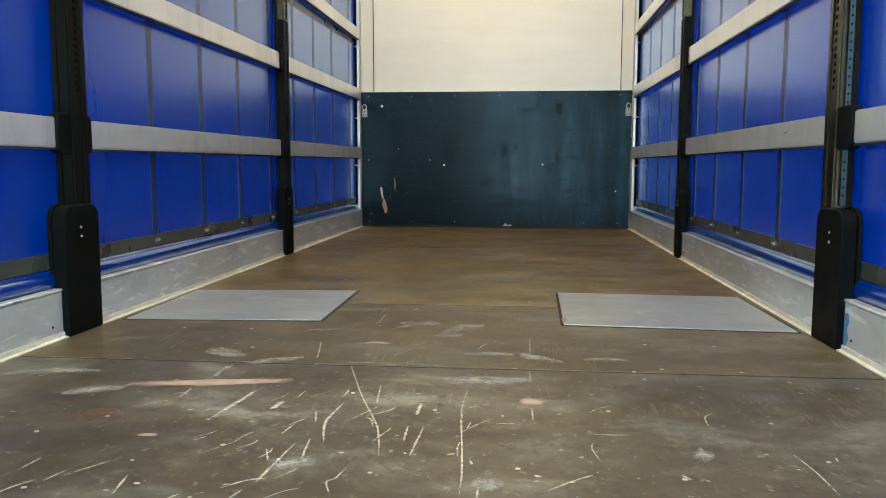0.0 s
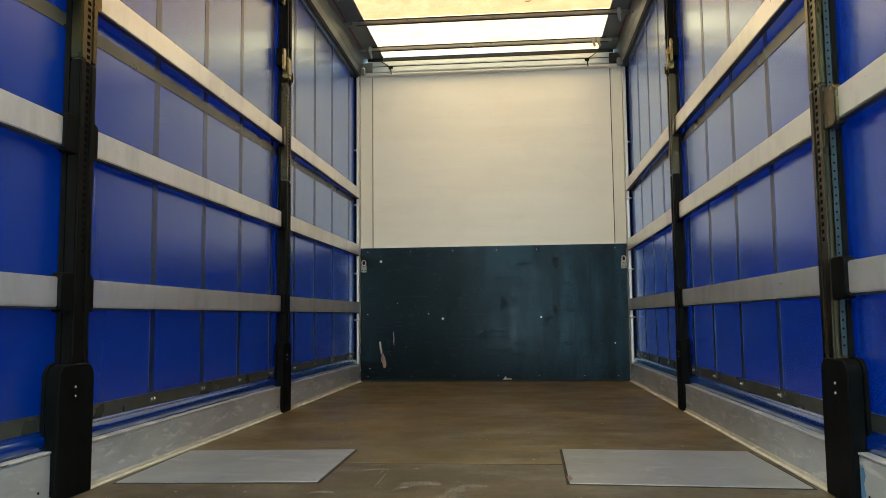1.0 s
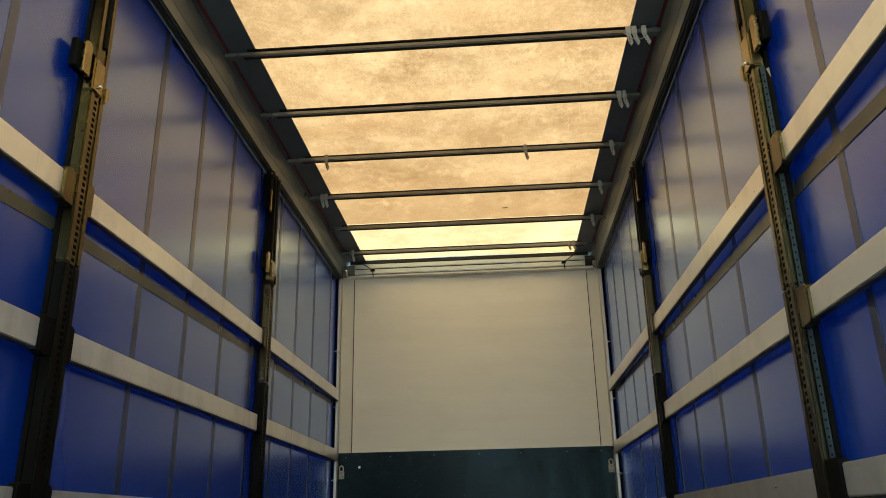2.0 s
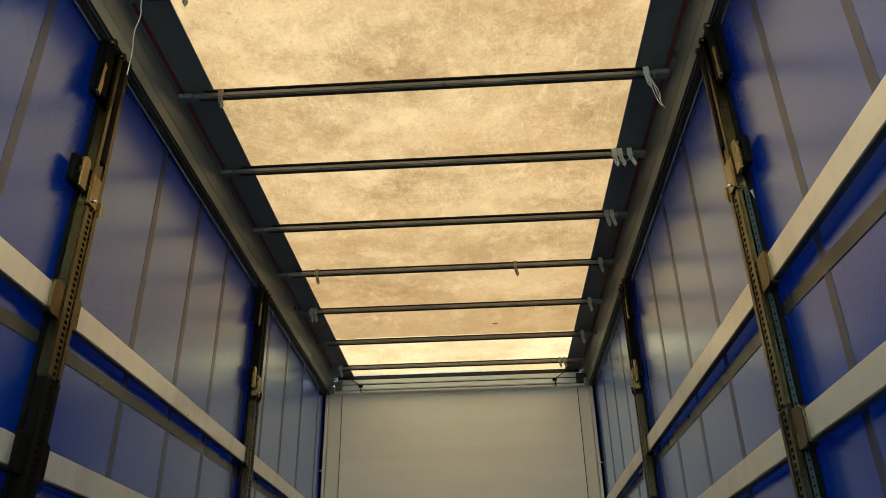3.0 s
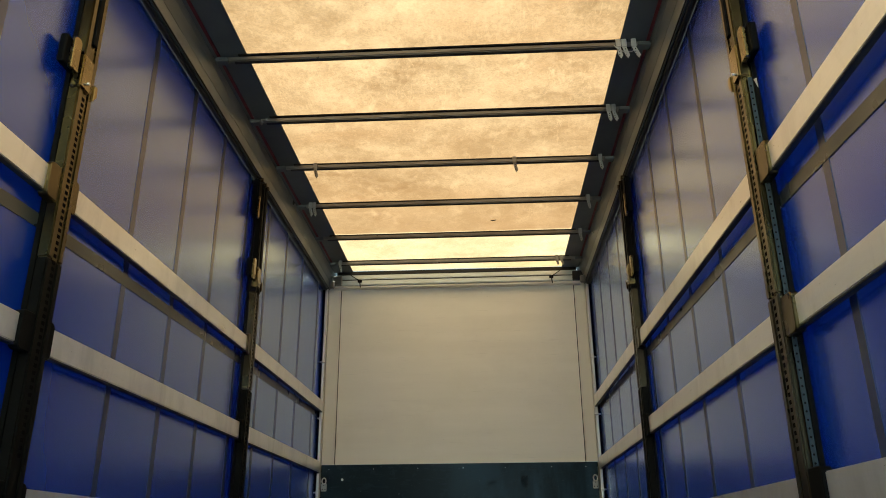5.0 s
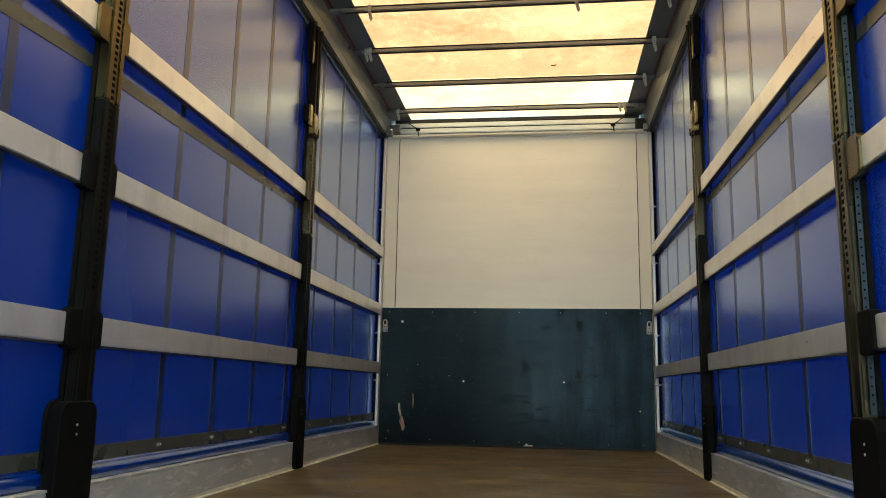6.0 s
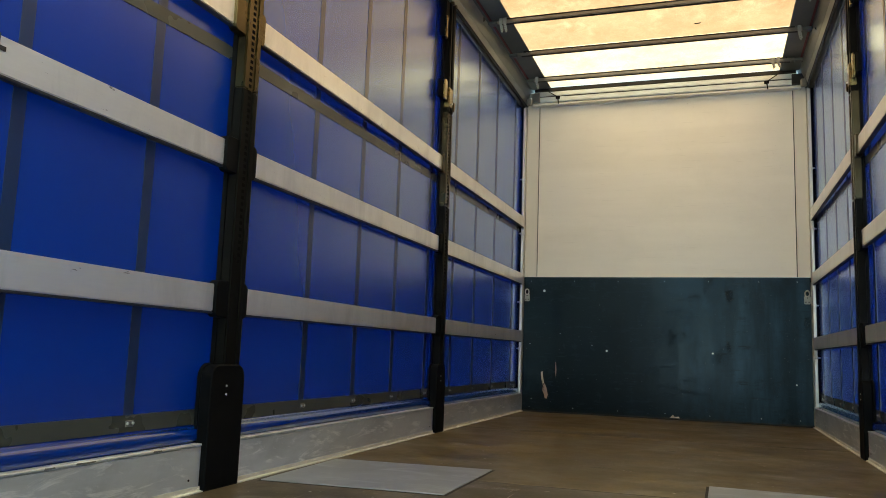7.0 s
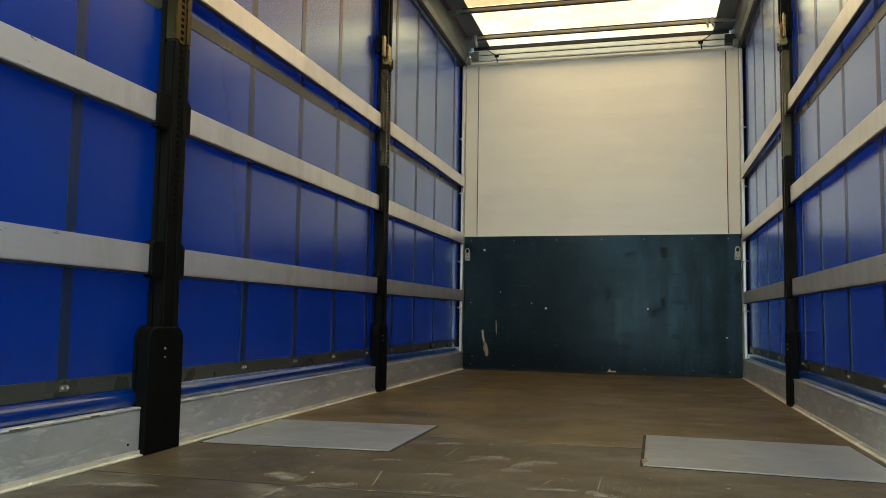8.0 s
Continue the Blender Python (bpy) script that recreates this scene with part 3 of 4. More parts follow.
def lath(s, X, a, b, zc):
    t = thing("side_lath", (s * X, (a + b) / 2, zc - 0.052), "scuffed aluminium side lath held between posts", "lath", "side laths")
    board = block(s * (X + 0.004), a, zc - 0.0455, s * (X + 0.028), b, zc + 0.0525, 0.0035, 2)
    # lower lip is near black: the shade under the lath is painted on
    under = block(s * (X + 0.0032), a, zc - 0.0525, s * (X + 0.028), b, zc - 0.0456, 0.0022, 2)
    for name, bm, mat, about in (("board", board, M_LATH, ""), ("lower_edge", under, M_UNDER, "lower edge, its shade put into the colour")):
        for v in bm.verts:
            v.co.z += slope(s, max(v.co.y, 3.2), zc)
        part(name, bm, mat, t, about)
    return t


def post(s, X, yc, flange, label, foot=1.0):
    """An upright that slides in the roof rail: foot, grooved column, lath pockets, lever and roller carriage."""
    t = thing("curtain_post", (s * X, yc, 0), label, "post", "curtain posts")
    out = lambda d: s * (X + d)
    # column: two ridges with a slotted strip between them, on a back web, set towards the front of its foot
    yk = yc + (0.018 if s < 0 else 0.042)
    part("back_web", block(out(0.028), yk - 0.052, 0.15, out(0.045), yk + 0.052, ZRAIL - 0.02), M_POST_LOW, t)
    metal = M_POST if foot == 1.0 else M_POST_BROWN
    # below zt the metal is darker: the missing roof reflection is put into colour
    low, zt = (M_POST_BROWN, 1.30) if flange else (M_POST_LOW, 1.46)
    top = ZRAIL - 0.03 if foot == 1.0 else 2.10
    for a, b in ((-0.050, -0.016), (0.016, 0.050)):
        part("ridge", block(out(-0.014), yk + a, zt + 0.001, out(0.030), yk + b, top, 0.006, 2), metal, t, "oily yellowish metal ridge")
        if foot < 1.0:
            part("upper_ridge", block(out(-0.0138), yk + a, top + 0.001, out(0.030), yk + b, ZRAIL - 0.03, 0.006, 2), M_POST_LOW, t, "black upper ridge")
        part("lower_ridge", block(out(-0.0138), yk + a, 0.40, out(0.030), yk + b, zt, 0.006, 2), low, t, "lower ridge, darkened where it reflects no bright roof")
    part("slotted_strip", block(out(-0.0095), yk - 0.0155, zt + 0.001, out(0.014), yk + 0.0155, top - 0.02), metal, t, "slotted metal strip")
    part("lower_strip", block(out(-0.0093), yk - 0.0155, 0.42, out(0.014), yk + 0.0155, zt), low, t)
    z = 0.80
    while z < 2.12:
        part("slot", block(out(-0.0105), yk - 0.011, z, out(0.006), yk + 0.006, z + 0.013), M_HOLE, t)
        z += 0.024
    part("side_flange", block(out(0.020), yk + 0.058, 0.44, out(0.025), yk + 0.100, ZRAIL - 0.1), M_ZINC, t, "dull zinc side flange")
    # foot
    part("foot_plate", plate_yz(s, X - 0.020, 0.046, rounded(yc - 0.110 * foot, 0.001, yc + 0.098 * foot, 0.43, 0.045), 0.004), M_BLACK, t, "black foot plate with rounded shoulders")
    part("foot_backing", plate_yz(s, X + 0.030, 0.014, rounded(yc - 0.106 * foot, 0.166, yc + 0.094 * foot, 0.435, 0.05, True, True), 0.003), M_BLACK, t)
    for z in (0.325, 0.355):
        part("bolt", rod((out(-0.019), yc - 0.018, z), (out(-0.023), yc - 0.018, z), 0.0042, 8), M_STEEL, t, "small bright bolt")
    # pockets for the lath ends
    for i, zc in enumerate(LATHS):
        zc += slope(s, yc, zc)
        mat = M_BLACK if i < (1 if flange else 2) else metal
        part("lath_pocket", plate_yz(s, X - 0.008, 0.036, rounded(yc - 0.100 * foot, zc - 0.062, yc + 0.100 * foot, zc + 0.070, 0.022, True, True), 0.004), mat, t, "pocket for lath ends")
    if flange:
        part("perforated_flange", block(out(0.005), yk - 0.0615, 0.44, out(0.021), yk - 0.0575, 2.12), M_ZINC, t, "blue-grey perforated zinc flange")
        z = 0.47
        while z < 2.1:
            if abs(z - LATHS[0]) > 0.07:
                part("hole", rod((out(0.012), yk - 0.0610, z), (out(0.012), yk - 0.0625, z), 0.0038, 6), M_HOLE, t)
            z += 0.026
    # locking lever
    lv = part("lock_body", block(out(-0.022), yk - 0.060, 2.13, out(0.018), yk + 0.014, 2.27, 0.006, 2), M_BRASS, t, "yellowish locking lever")
    part("lever", plate_yz(s, X - 0.012, 0.016, rounded(yk - 0.122, 2.17, yk - 0.072, 2.31, 0.020, True, False), 0.003), M_BRASS, lv)
    part("lever_block", block(out(0.006), yk - 0.150, 2.18, out(0.034), yk - 0.062, 2.30, 0.005), M_BLACK, lv)
    part("latch", plate_yz(s, X - 0.024, 0.020, [(yk + 0.040, 2.12), (yk + 0.062, 2.145), (yk + 0.062, 2.19), (yk + 0.040, 2.19)], 0.003), M_BRASS, lv)
    part("pin", rod((out(-0.034), yk - 0.02, 2.16), (out(-0.020), yk - 0.02, 2.16), 0.006, 8), M_STEEL, lv)
    # roller carriage
    cr = part("carriage", block(out(-0.008), yk - 0.150, 2.60, out(0.035), yk - 0.066, 2.865, 0.01, 2), M_BLACK, t, "black roller carriage under the rail")
    part("guide", plate_yz(s, X - 0.022, 0.012, [(yk - 0.160, 2.585), (yk - 0.140, 2.570), (yk - 0.132, 2.62), (yk - 0.138, 2.68), (yk - 0.130, 2.72), (yk - 0.150, 2.735)], 0.002), M_BRASS, cr)
    part("carriage_plate", block(out(-0.020), yk - 0.014, 2.34, out(0.0), yk + 0.014, 2.86, 0.003), M_BLACK, cr)
    for dy in (-0.115, -0.03, 0.03):
        part("roller", rod((out(-0.024), yk + dy, 2.868), (out(0.015), yk + dy, 2.868), 0.014, 12), M_POST_BROWN, cr, "worn steel roller")
    return t


def curtain(s, X, label):
    """The blue side curtain: a slightly waved tarp with webbing straps, buckles and a rolled hem."""
    t = thing("side_curtain", (s * (X + 0.05), (Y0 + LEN) / 2, 0.05), label, "curtain", "side curtains")
    zs = [-0.05, 0.06, 0.10, 0.14, 0.155, 0.165, 0.175, 0.185, 0.195, 0.202, 0.208, 0.212, 0.216, 0.222, 0.235, 0.25] + [0.30 + 0.0645 * k for k in range(40)] + [ZRAIL - 0.008]
    swell = {-0.05: 0.05, 0.06: 0.049, 0.10: 0.048, 0.14: 0.044, 0.155: 0.036, 0.165: 0.0290, 0.175: 0.0245, 0.185: 0.0235, 0.195: 0.0255, 0.202: 0.0290,
             0.208: 0.0335, 0.212: 0.0385, 0.216: 0.0450, 0.222: 0.0495, 0.235: 0.0515, 0.25: 0.052}
    ny = 150
    low = [z for z in zs if z < 0.24]
    for name, levels, mat, about in (("hem", low, M_HEM, "rolled shiny hem"), ("tarp", zs[len(low) - 1:], M_TARP, "")):
        b = bmesh.new()
        rows = []
        for z in levels:
            row = []
            for k in range(ny + 1):
                y = Y0 + (LEN + 0.02 - Y0) * k / ny
                d = swell.get(z, 0.052) + 0.0010 * noise.noise((s * 7, y * 0.7, z * 0.6))
                if 0.15 < z < 0.23:
                    d += 0.004 * noise.noise((s * 11, y * 1.1, z * 5))
                row.append(b.verts.new((s * (X + d), y, z)))
            rows.append(row)
        for r0, r1 in zip(rows, rows[1:]):
            for k in range(ny):
                b.faces.new((r0[k], r0[k + 1], r1[k + 1], r1[k])).smooth = True
        b.normal_update()
        for f in b.faces:
            if f.normal.x * s > 0:
                f.normal_flip()
        part(name, b, mat, t, about)
    for y in SEAMS[s]:
        part("strap", block(s * (X + 0.0505), y - 0.022, 0.235, s * (X + 0.0545), y + 0.022, ZRAIL - 0.010), M_STRAP, t, "vertical grey webbing strap")
        bk = part("buckle", block(s * (X + 0.0405), y - 0.018, 0.238, s * (X + 0.0450), y + 0.018, 0.258, 0.002), M_BOW, t, "small metal buckle")
        for dy in (-0.012, 0.012):
            part("stud", rod((s * (X + 0.0410), y + dy, 0.249), (s * (X + 0.0365), y + dy, 0.249), 0.0045, 8), M_CLIP, bk)
    part("lower_band", block(s * (X + 0.0452), Y0, 0.222, s * (X + 0.0540), LEN - 0.06, 0.274), M_BAND, t, "horizontal grey reinforcing band")
    x0, x1 = s * (X + 0.0484), s * (X + 0.0545)
    z0 = 1.572 if s < 0 else 1.604
    b = sweep_y([(x0, z0), (x1, z0), (x1, z0 + 0.050), (x0, z0 + 0.050)], Y0, LEN - 0.06, 40)
    for v in b.verts:
        # sewn on slightly aslant, rising towards the front
        v.co.z += (0.05 if v.co.y < 2.75 else 0.019) * (v.co.y - 2.75)
    part("upper_band", b, M_BAND, t, "horizontal grey reinforcing band")
    return t


def rail(s, X):
    """The roof rail: lower curtain track, leaning inner face and upper ledge."""
    t = thing("roof_rail", (s * X, (Y0 + LEN) / 2, ZRAIL), "grey aluminium roof rail above the side curtain", "roof rail", "roof rails")
    prof = [(X + 0.015, ZRAIL), (X - 0.006, ZRAIL), (X - 0.010, ZRAIL + 0.012), (X - 0.020, ZRAIL + 0.045), (X - 0.070, ZRAIL + 0.17), (X + 0.12, ZRAIL + 0.20), (X + 0.12, ZRAIL - 0.06), (X + 0.10, ZRAIL - 0.06), (X + 0.10, ZRAIL)]
    part("extrusion", sweep_y([(s * x, z) for x, z in prof], Y0, LEN), M_RAIL, t)
    part("curtain_track", block(s * (X + 0.012), Y0, ZRAIL - 0.024, s * (X + 0.032), LEN - 0.05, ZRAIL - 0.005, 0.003), M_SEAL, t, "black curtain track")
    # black sheet paints the shade under the rail, behind the track
    part("underside", block(s * (X - 0.004), Y0, ZRAIL - 0.0045, s * (X + 0.098), LEN - 0.002, ZRAIL - 0.0005), M_SEAL, t, "underside of the rail, blackened for its shade")
    # thin plate tints the leaning upper face darker, for its weaker reflection
    cover = [(X - 0.0225, ZRAIL + 0.046), (X - 0.046, ZRAIL + 0.104), (X - 0.0475, ZRAIL + 0.104), (X - 0.0725, ZRAIL + 0.168)]
    part("dimmed_face", sweep_y([(s * x, z) for x, z in cover] + [(s * (x + 0.0025), z) for x, z in reversed(cover)], Y0, LEN - 0.001), M_COVER, t, "upper face of the rail, weaker reflection put into its grey")
    part("track_lip", block(s * (X + 0.0), Y0, ZRAIL - 0.016, s * (X + 0.009), LEN - 0.05, ZRAIL - 0.005, 0.002), M_ZINC, t)
    return t


for s, X in ((-1, XL), (1, XR)):
    p1, p2 = POSTS[s]
    for a, b in ((Y0, p1 - 0.111), (p1 + 0.099, p2 - 0.078), (p2 + 0.070, LEN - 0.012)):
        kickboard(s, X, a, b)
        for zc in LATHS:
            lath(s, X, a if a == Y0 else a - 0.03, b if b > LEN - 0.1 else b + 0.03, zc)
    rail(s, X)
    curtain(s, X, "glossy blue tarpaulin side curtain with grey straps")
post(-1, XL, POSTS[-1][0], False, "black and oily metal curtain post with foot plate")
post(-1, XL, POSTS[-1][1], False, "slim black curtain post near the front wall", 0.8)
post(1, XR, POSTS[1][0], True, "black curtain post with perforated zinc flange")
post(1, XR, POSTS[1][1], False, "slim black curtain post near the front wall", 0.7)


# ---- front wall ----
wall = thing("wall_front", (0, LEN, 0), "white panelled front wall above dark plywood board", "wall", kind="structure")
for z0, z1, proud in ((1.242, 1.775, 0.0), (1.7752, 2.36, -0.0008), (2.3602, 2.93, 0.0002)):
    part("panel", block(-1.118, LEN + 0.004 + proud, z0, 1.113, LEN + 0.05, z1, 0.0004), M_WHITE, wall, "white smooth wall panel")
for a, b in ((-XL, -1.1255), (1.1205, XR)):
    part("corner_panel", block(a, LEN - 0.002, 1.242, b, LEN + 0.05, 2.93, 0.003), M_WHITE_B, wall, "off-white corner panel")
part("seal", block(-XL, LEN + 0.012, 1.2, XR, LEN + 0.06, 2.95), M_SEAL, wall)
part("board", block(-XL + 0.003, LEN - 0.012, 0.012, XR - 0.008, LEN + 0.04, 1.238, 0.003), M_BOARD, wall, "dark blue-black coated plywood board")
part("cap_strip", block(-XL + 0.003, LEN - 0.010, 1.2385, XR - 0.003, LEN + 0.003, 1.2415), M_BEAM, wall)
part("sill", block(-XL, LEN - 0.020, 0.0005, XR, LEN - 0.0125, 0.016, 0.002), M_SEAL, wall, "black joint along the floor")
part("backing", block(-XL - 0.1, LEN + 0.06, -0.1, XR + 0.1, LEN + 0.12, 3.2), M_WHITE_B, wall)
for s, X in ((-1, XL), (1, XR)):
    cp = thing("corner_profile", (s * X, LEN, 0), "bright aluminium corner profile with small hinges", "corner profile", "corner profiles")
    part("profile", block(s * (X + 0.002), LEN - 0.055, 0.165, s * (X + 0.028), LEN - 0.004, ZRAIL - 0.002, 0.004), M_CORNER, cp)
    for z in (0.57, 1.00, 1.645, 2.165):
        hg = part("hinge", block(s * (X - 0.002), LEN - 0.062, z - 0.014, s * (X + 0.030), LEN - 0.0555, z + 0.014, 0.002), M_CORNER, cp, "small zinc hinge")
        part("pin", rod((s * (X - 0.010), LEN - 0.066, z), (s * (X + 0.046), LEN - 0.066, z), 0.006, 8), M_CORNER, hg)
    part("corner_column", block(s * (X + 0.030), LEN - 0.003, -0.12, s * (X + 0.13), LEN + 0.13, 3.1), M_BLACK, cp, "dark corner column")
    # lashing ring on the board
    lr = thing("lashing_ring", (s * (X - 0.035), LEN - 0.013, 1.04), "pale steel lashing ring on the dark board", "lashing ring", "lashing rings")
    x = s * (X - 0.035)
    part("plate", block(x - 0.025, LEN - 0.020, 1.012, x + 0.025, LEN - 0.012, 1.082, 0.007, 2), M_CLIP, lr)
    ring = bmesh.new()
    for k in range(14):
        a0, a1 = 2 * math.pi * k / 14, 2 * math.pi * (k + 1) / 14
        rod((x + 0.018 * math.cos(a0), LEN - 0.022, 1.10 + 0.026 * math.sin(a0)), (x + 0.018 * math.cos(a1), LEN - 0.022, 1.10 + 0.026 * math.sin(a1)), 0.0055, 6, bm=ring)
    part("ring", ring, M_CORNER, lr)
    for dx, z in ((-0.012, 1.03), (0.012, 1.03), (0.0, 1.066)):
        part("screw", rod((x + dx, LEN - 0.0195, z), (x + dx, LEN - 0.0225, z), 0.005, 8), M_HOLE, lr)
# fixing screws, chips and a gouge in the board
rnd = random.Random(5)
for x, z, r in ((-1.044, 1.111, 0.016), (-0.468, 0.574, 0.013), (0.432, 0.579, 0.011), (1.09, 0.34, 0.010), (-0.60, 0.62, 0.006), (-0.89, 0.72, 0.006), (-1.17, 0.62, 0.006), (-1.15, 0.12, 0.006)):
    part("screw", rod((x, LEN - 0.011, z), (x, LEN - 0.014, z), r * 0.75, 8), M_CORNER, wall, "pale screw head")
for k in range(7):
    x = -1.18 + k * 0.39 + rnd.uniform(-0.05, 0.05)
    for z in (1.20, 0.05):
        part("screw", rod((x, LEN - 0.011, z), (x, LEN - 0.0135, z), 0.0035, 6), M_STEEL, wall)


def chip(outline, mat, name, label):
    """A flat ragged chip on the board: outline in (x, z)."""
    b = bmesh.new()
    b.faces.new([b.verts.new((x, LEN - 0.0135, z)) for x, z in outline])
    bmesh.ops.recalc_face_normals(b, faces=list(b.faces))
    part(name, b, mat, wall, label)


chip(((-1.064, 0.365), (-1.046, 0.37), (-1.042, 0.315), (-1.032, 0.27), (-1.046, 0.245), (-1.058, 0.30)), M_SCAR, "gouge", "pale splintered gouge in the board")
chip(((-1.044, 0.243), (-1.026, 0.262), (-1.010, 0.225), (-0.996, 0.16), (-1.006, 0.125), (-1.024, 0.13), (-1.032, 0.165), (-1.046, 0.195)), M_PINK_CHIP, "gouge", "pinkish splintered gouge in the board")
# the gouge's shadow, drawn as a flat black shape
chip(((-1.060, 0.290), (-1.052, 0.296), (-1.028, 0.196), (-1.034, 0.188)), M_MARKER, "gouge_shadow", "shadow in the gouge, drawn as a black sliver")
chip(((-0.932, 0.455), (-0.926, 0.46), (-0.920, 0.39), (-0.924, 0.32), (-0.930, 0.36)), M_PINK_CHIP, "chip", "")
chip(((0.06, 0.012), (0.16, 0.012), (0.15, 0.03), (0.115, 0.026), (0.10, 0.045), (0.08, 0.02)), M_SCAR, "chip", "")
chip(((0.545, 0.68), (0.575, 0.69), (0.58, 0.60), (0.55, 0.585)), M_SMUDGE, "dark_smudge", "")
chip(((0.54, 1.12), (0.60, 1.13), (0.61, 1.05), (0.57, 1.02), (0.54, 1.05)), M_SMUDGE, "dark_smudge", "")
chip(((1.165, 0.90), (1.20, 0.905), (1.205, 0.83), (1.175, 0.80), (1.155, 0.84)), M_SMUDGE, "dark_smudge", "")

# ---- rear door leaves, unseen: added half open to hold back daylight from behind ----
for number, (s, X, turn) in enumerate(((-1, XL, -42), (1, XR, 58)), 1):
    door = thing(f"door_{number}", (s * (X + 0.07), Y0 - 0.03, 0), "unseen white rear door leaf, added to shade the rear opening", "door", kind="structure")
    leaf = part("leaf", block(0.0, -0.04, -0.10, s * -1.20, 0.0, 3.06, 0.004), M_WHITE_B, door)
    leaf.matrix_basis = Matrix.Rotation(radians(turn), 4, "Z")
    leaf.matrix_parent_inverse = Matrix()

# ---- header beam over the front wall ----
hb = thing("header_beam", (0, LEN - 0.06, 2.9), "stepped galvanised header beam over the front wall", "beam")
part("upper_step", block(-1.15, LEN - 0.10, 2.957, 1.14, LEN + 0.02, 3.002, 0.005, 2), M_BEAM, hb)
part("lower_step", block(-1.19, LEN - 0.092, 2.903, 1.18, LEN + 0.02, 2.952, 0.006, 2), M_BEAM, hb)
part("step_joint", block(-1.17, LEN - 0.0945, 2.9525, 1.16, LEN + 0.01, 2.9565), M_SEAL, hb, "thin dark joint")
part("drip_lip", block(-1.19, LEN - 0.075, 2.880, 1.18, LEN + 0.002, 2.900, 0.003), M_WHITE_B, hb)
part("dark_seal", block(-1.15, LEN - 0.106, 3.004, 1.14, LEN + 0.02, 3.035), M_SEAL, hb, "black seal under the roof sheet")
for s in (-1, 1):
    part("end_bracket", block(s * 1.10, LEN - 0.12, 2.90, s * 1.20, LEN - 0.075, 2.99, 0.006), M_SEAL if s > 0 else M_BOW, hb, "black corner block" if s > 0 else "corner bracket")
    part("corner_block", block(s * 1.165, LEN - 0.16, 2.86, s * 1.215, LEN - 0.122, 2.93, 0.008), M_BOW, hb)
    x = -0.93 if s < 0 else 0.90
    hk = part("cable_hook", block(x - 0.02, LEN - 0.104, 2.925, x + 0.02, LEN - 0.0925, 2.95, 0.003), M_BLACK, hb, "small black cable hook")
    part("wire", rod((x + s * 0.085, LEN - 0.125, 2.992), (x, LEN - 0.106, 2.94), 0.004, 6), M_BLACK, hk)
    part("tongue", rod((x, LEN - 0.106, 2.94), (x + 0.008, LEN - 0.108, 2.872), 0.005, 6), M_BLACK, hk)

# ---- roof ----
roof = thing("roof", (0, (Y0 + LEN) / 2, 3.03), "stained translucent tarpaulin roof glowing with daylight", "roof", kind="structure")


def sheet(y0, y1, mat, name, z):
    b = bmesh.new()
    nx, ny = 30, max(6, int((y1 - y0) * 14))
    rows = []
    for j in range(ny + 1):
        y = y0 + (y1 - y0) * j / ny
        rows.append([b.verts.new((-1.19 + 2.37 * i / nx, y, z + 0.005 * noise.noise((i * 0.25, y * 3, 0)))) for i in range(nx + 1)])
    for r0, r1 in zip(rows, rows[1:]):
        for i in range(nx):
            b.faces.new((r0[i], r0[i + 1], r1[i + 1], r1[i])).smooth = True
    return part(name, b, mat, roof)


BOWS = (1.30, 1.95, 2.60, 3.245, 3.895, 4.545, 5.185, 5.84, 6.505, 7.14)
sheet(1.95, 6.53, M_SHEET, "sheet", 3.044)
# unseen rear stretch, kept bright as a light source for the visible bays
sheet(Y0, 1.95, M_SHEET_UNSEEN, "sheet", 3.046)
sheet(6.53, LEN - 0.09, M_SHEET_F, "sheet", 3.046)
for s, inner in ((-1, 0.995), (1, 1.004)):
    fl = part("side_flap", block(s * inner, Y0, 3.028, s * 1.19, LEN - 0.10, 3.034), M_FLAP, roof, "dark grey edge of the roof tarp")
    part("red_band", block(s * 1.140, Y0, 3.020, s * 1.156, LEN - 0.4, 3.0265), M_RED, fl, "dark red webbing along the edge")


def clip_strap(x, y, z, lean, drop=0.075, mat=M_BUCKLE):
    """A pale plastic buckle hanging from a bow."""
    t = thing("strap_buckle", (x, y, z), "pale plastic strap buckle hanging from a roof bow", "strap buckle", "strap buckles")
    part("loop", block(x - 0.014, y - 0.022, z - 0.006, x + 0.014, y - 0.016, z + 0.045, 0.003), mat, t)
    b = bmesh.new()
    vs = [(x - 0.011, z - 0.006), (x + 0.011, z - 0.006), (x + 0.011 + lean, z - drop * 0.75), (x + lean, z - drop), (x - 0.011 + lean, z - drop * 0.75)]
    f = b.faces.new([b.verts.new((a, y - 0.020, c)) for a, c in vs])
    ext = bmesh.ops.extrude_face_region(b, geom=[f])
    for v in ext["geom"]:
        if isinstance(v, bmesh.types.BMVert):
            v.co.y += 0.004
    bmesh.ops.recalc_face_normals(b, faces=list(b.faces))
    part("tongue", b, mat, t)
    for k in range(3):
        zz = z - 0.02 - k * 0.016
        part("hole", rod((x + lean * 0.3, y - 0.0205, zz), (x + lean * 0.3, y - 0.0215, zz), 0.003, 6), M_HOLE, t)
    return t


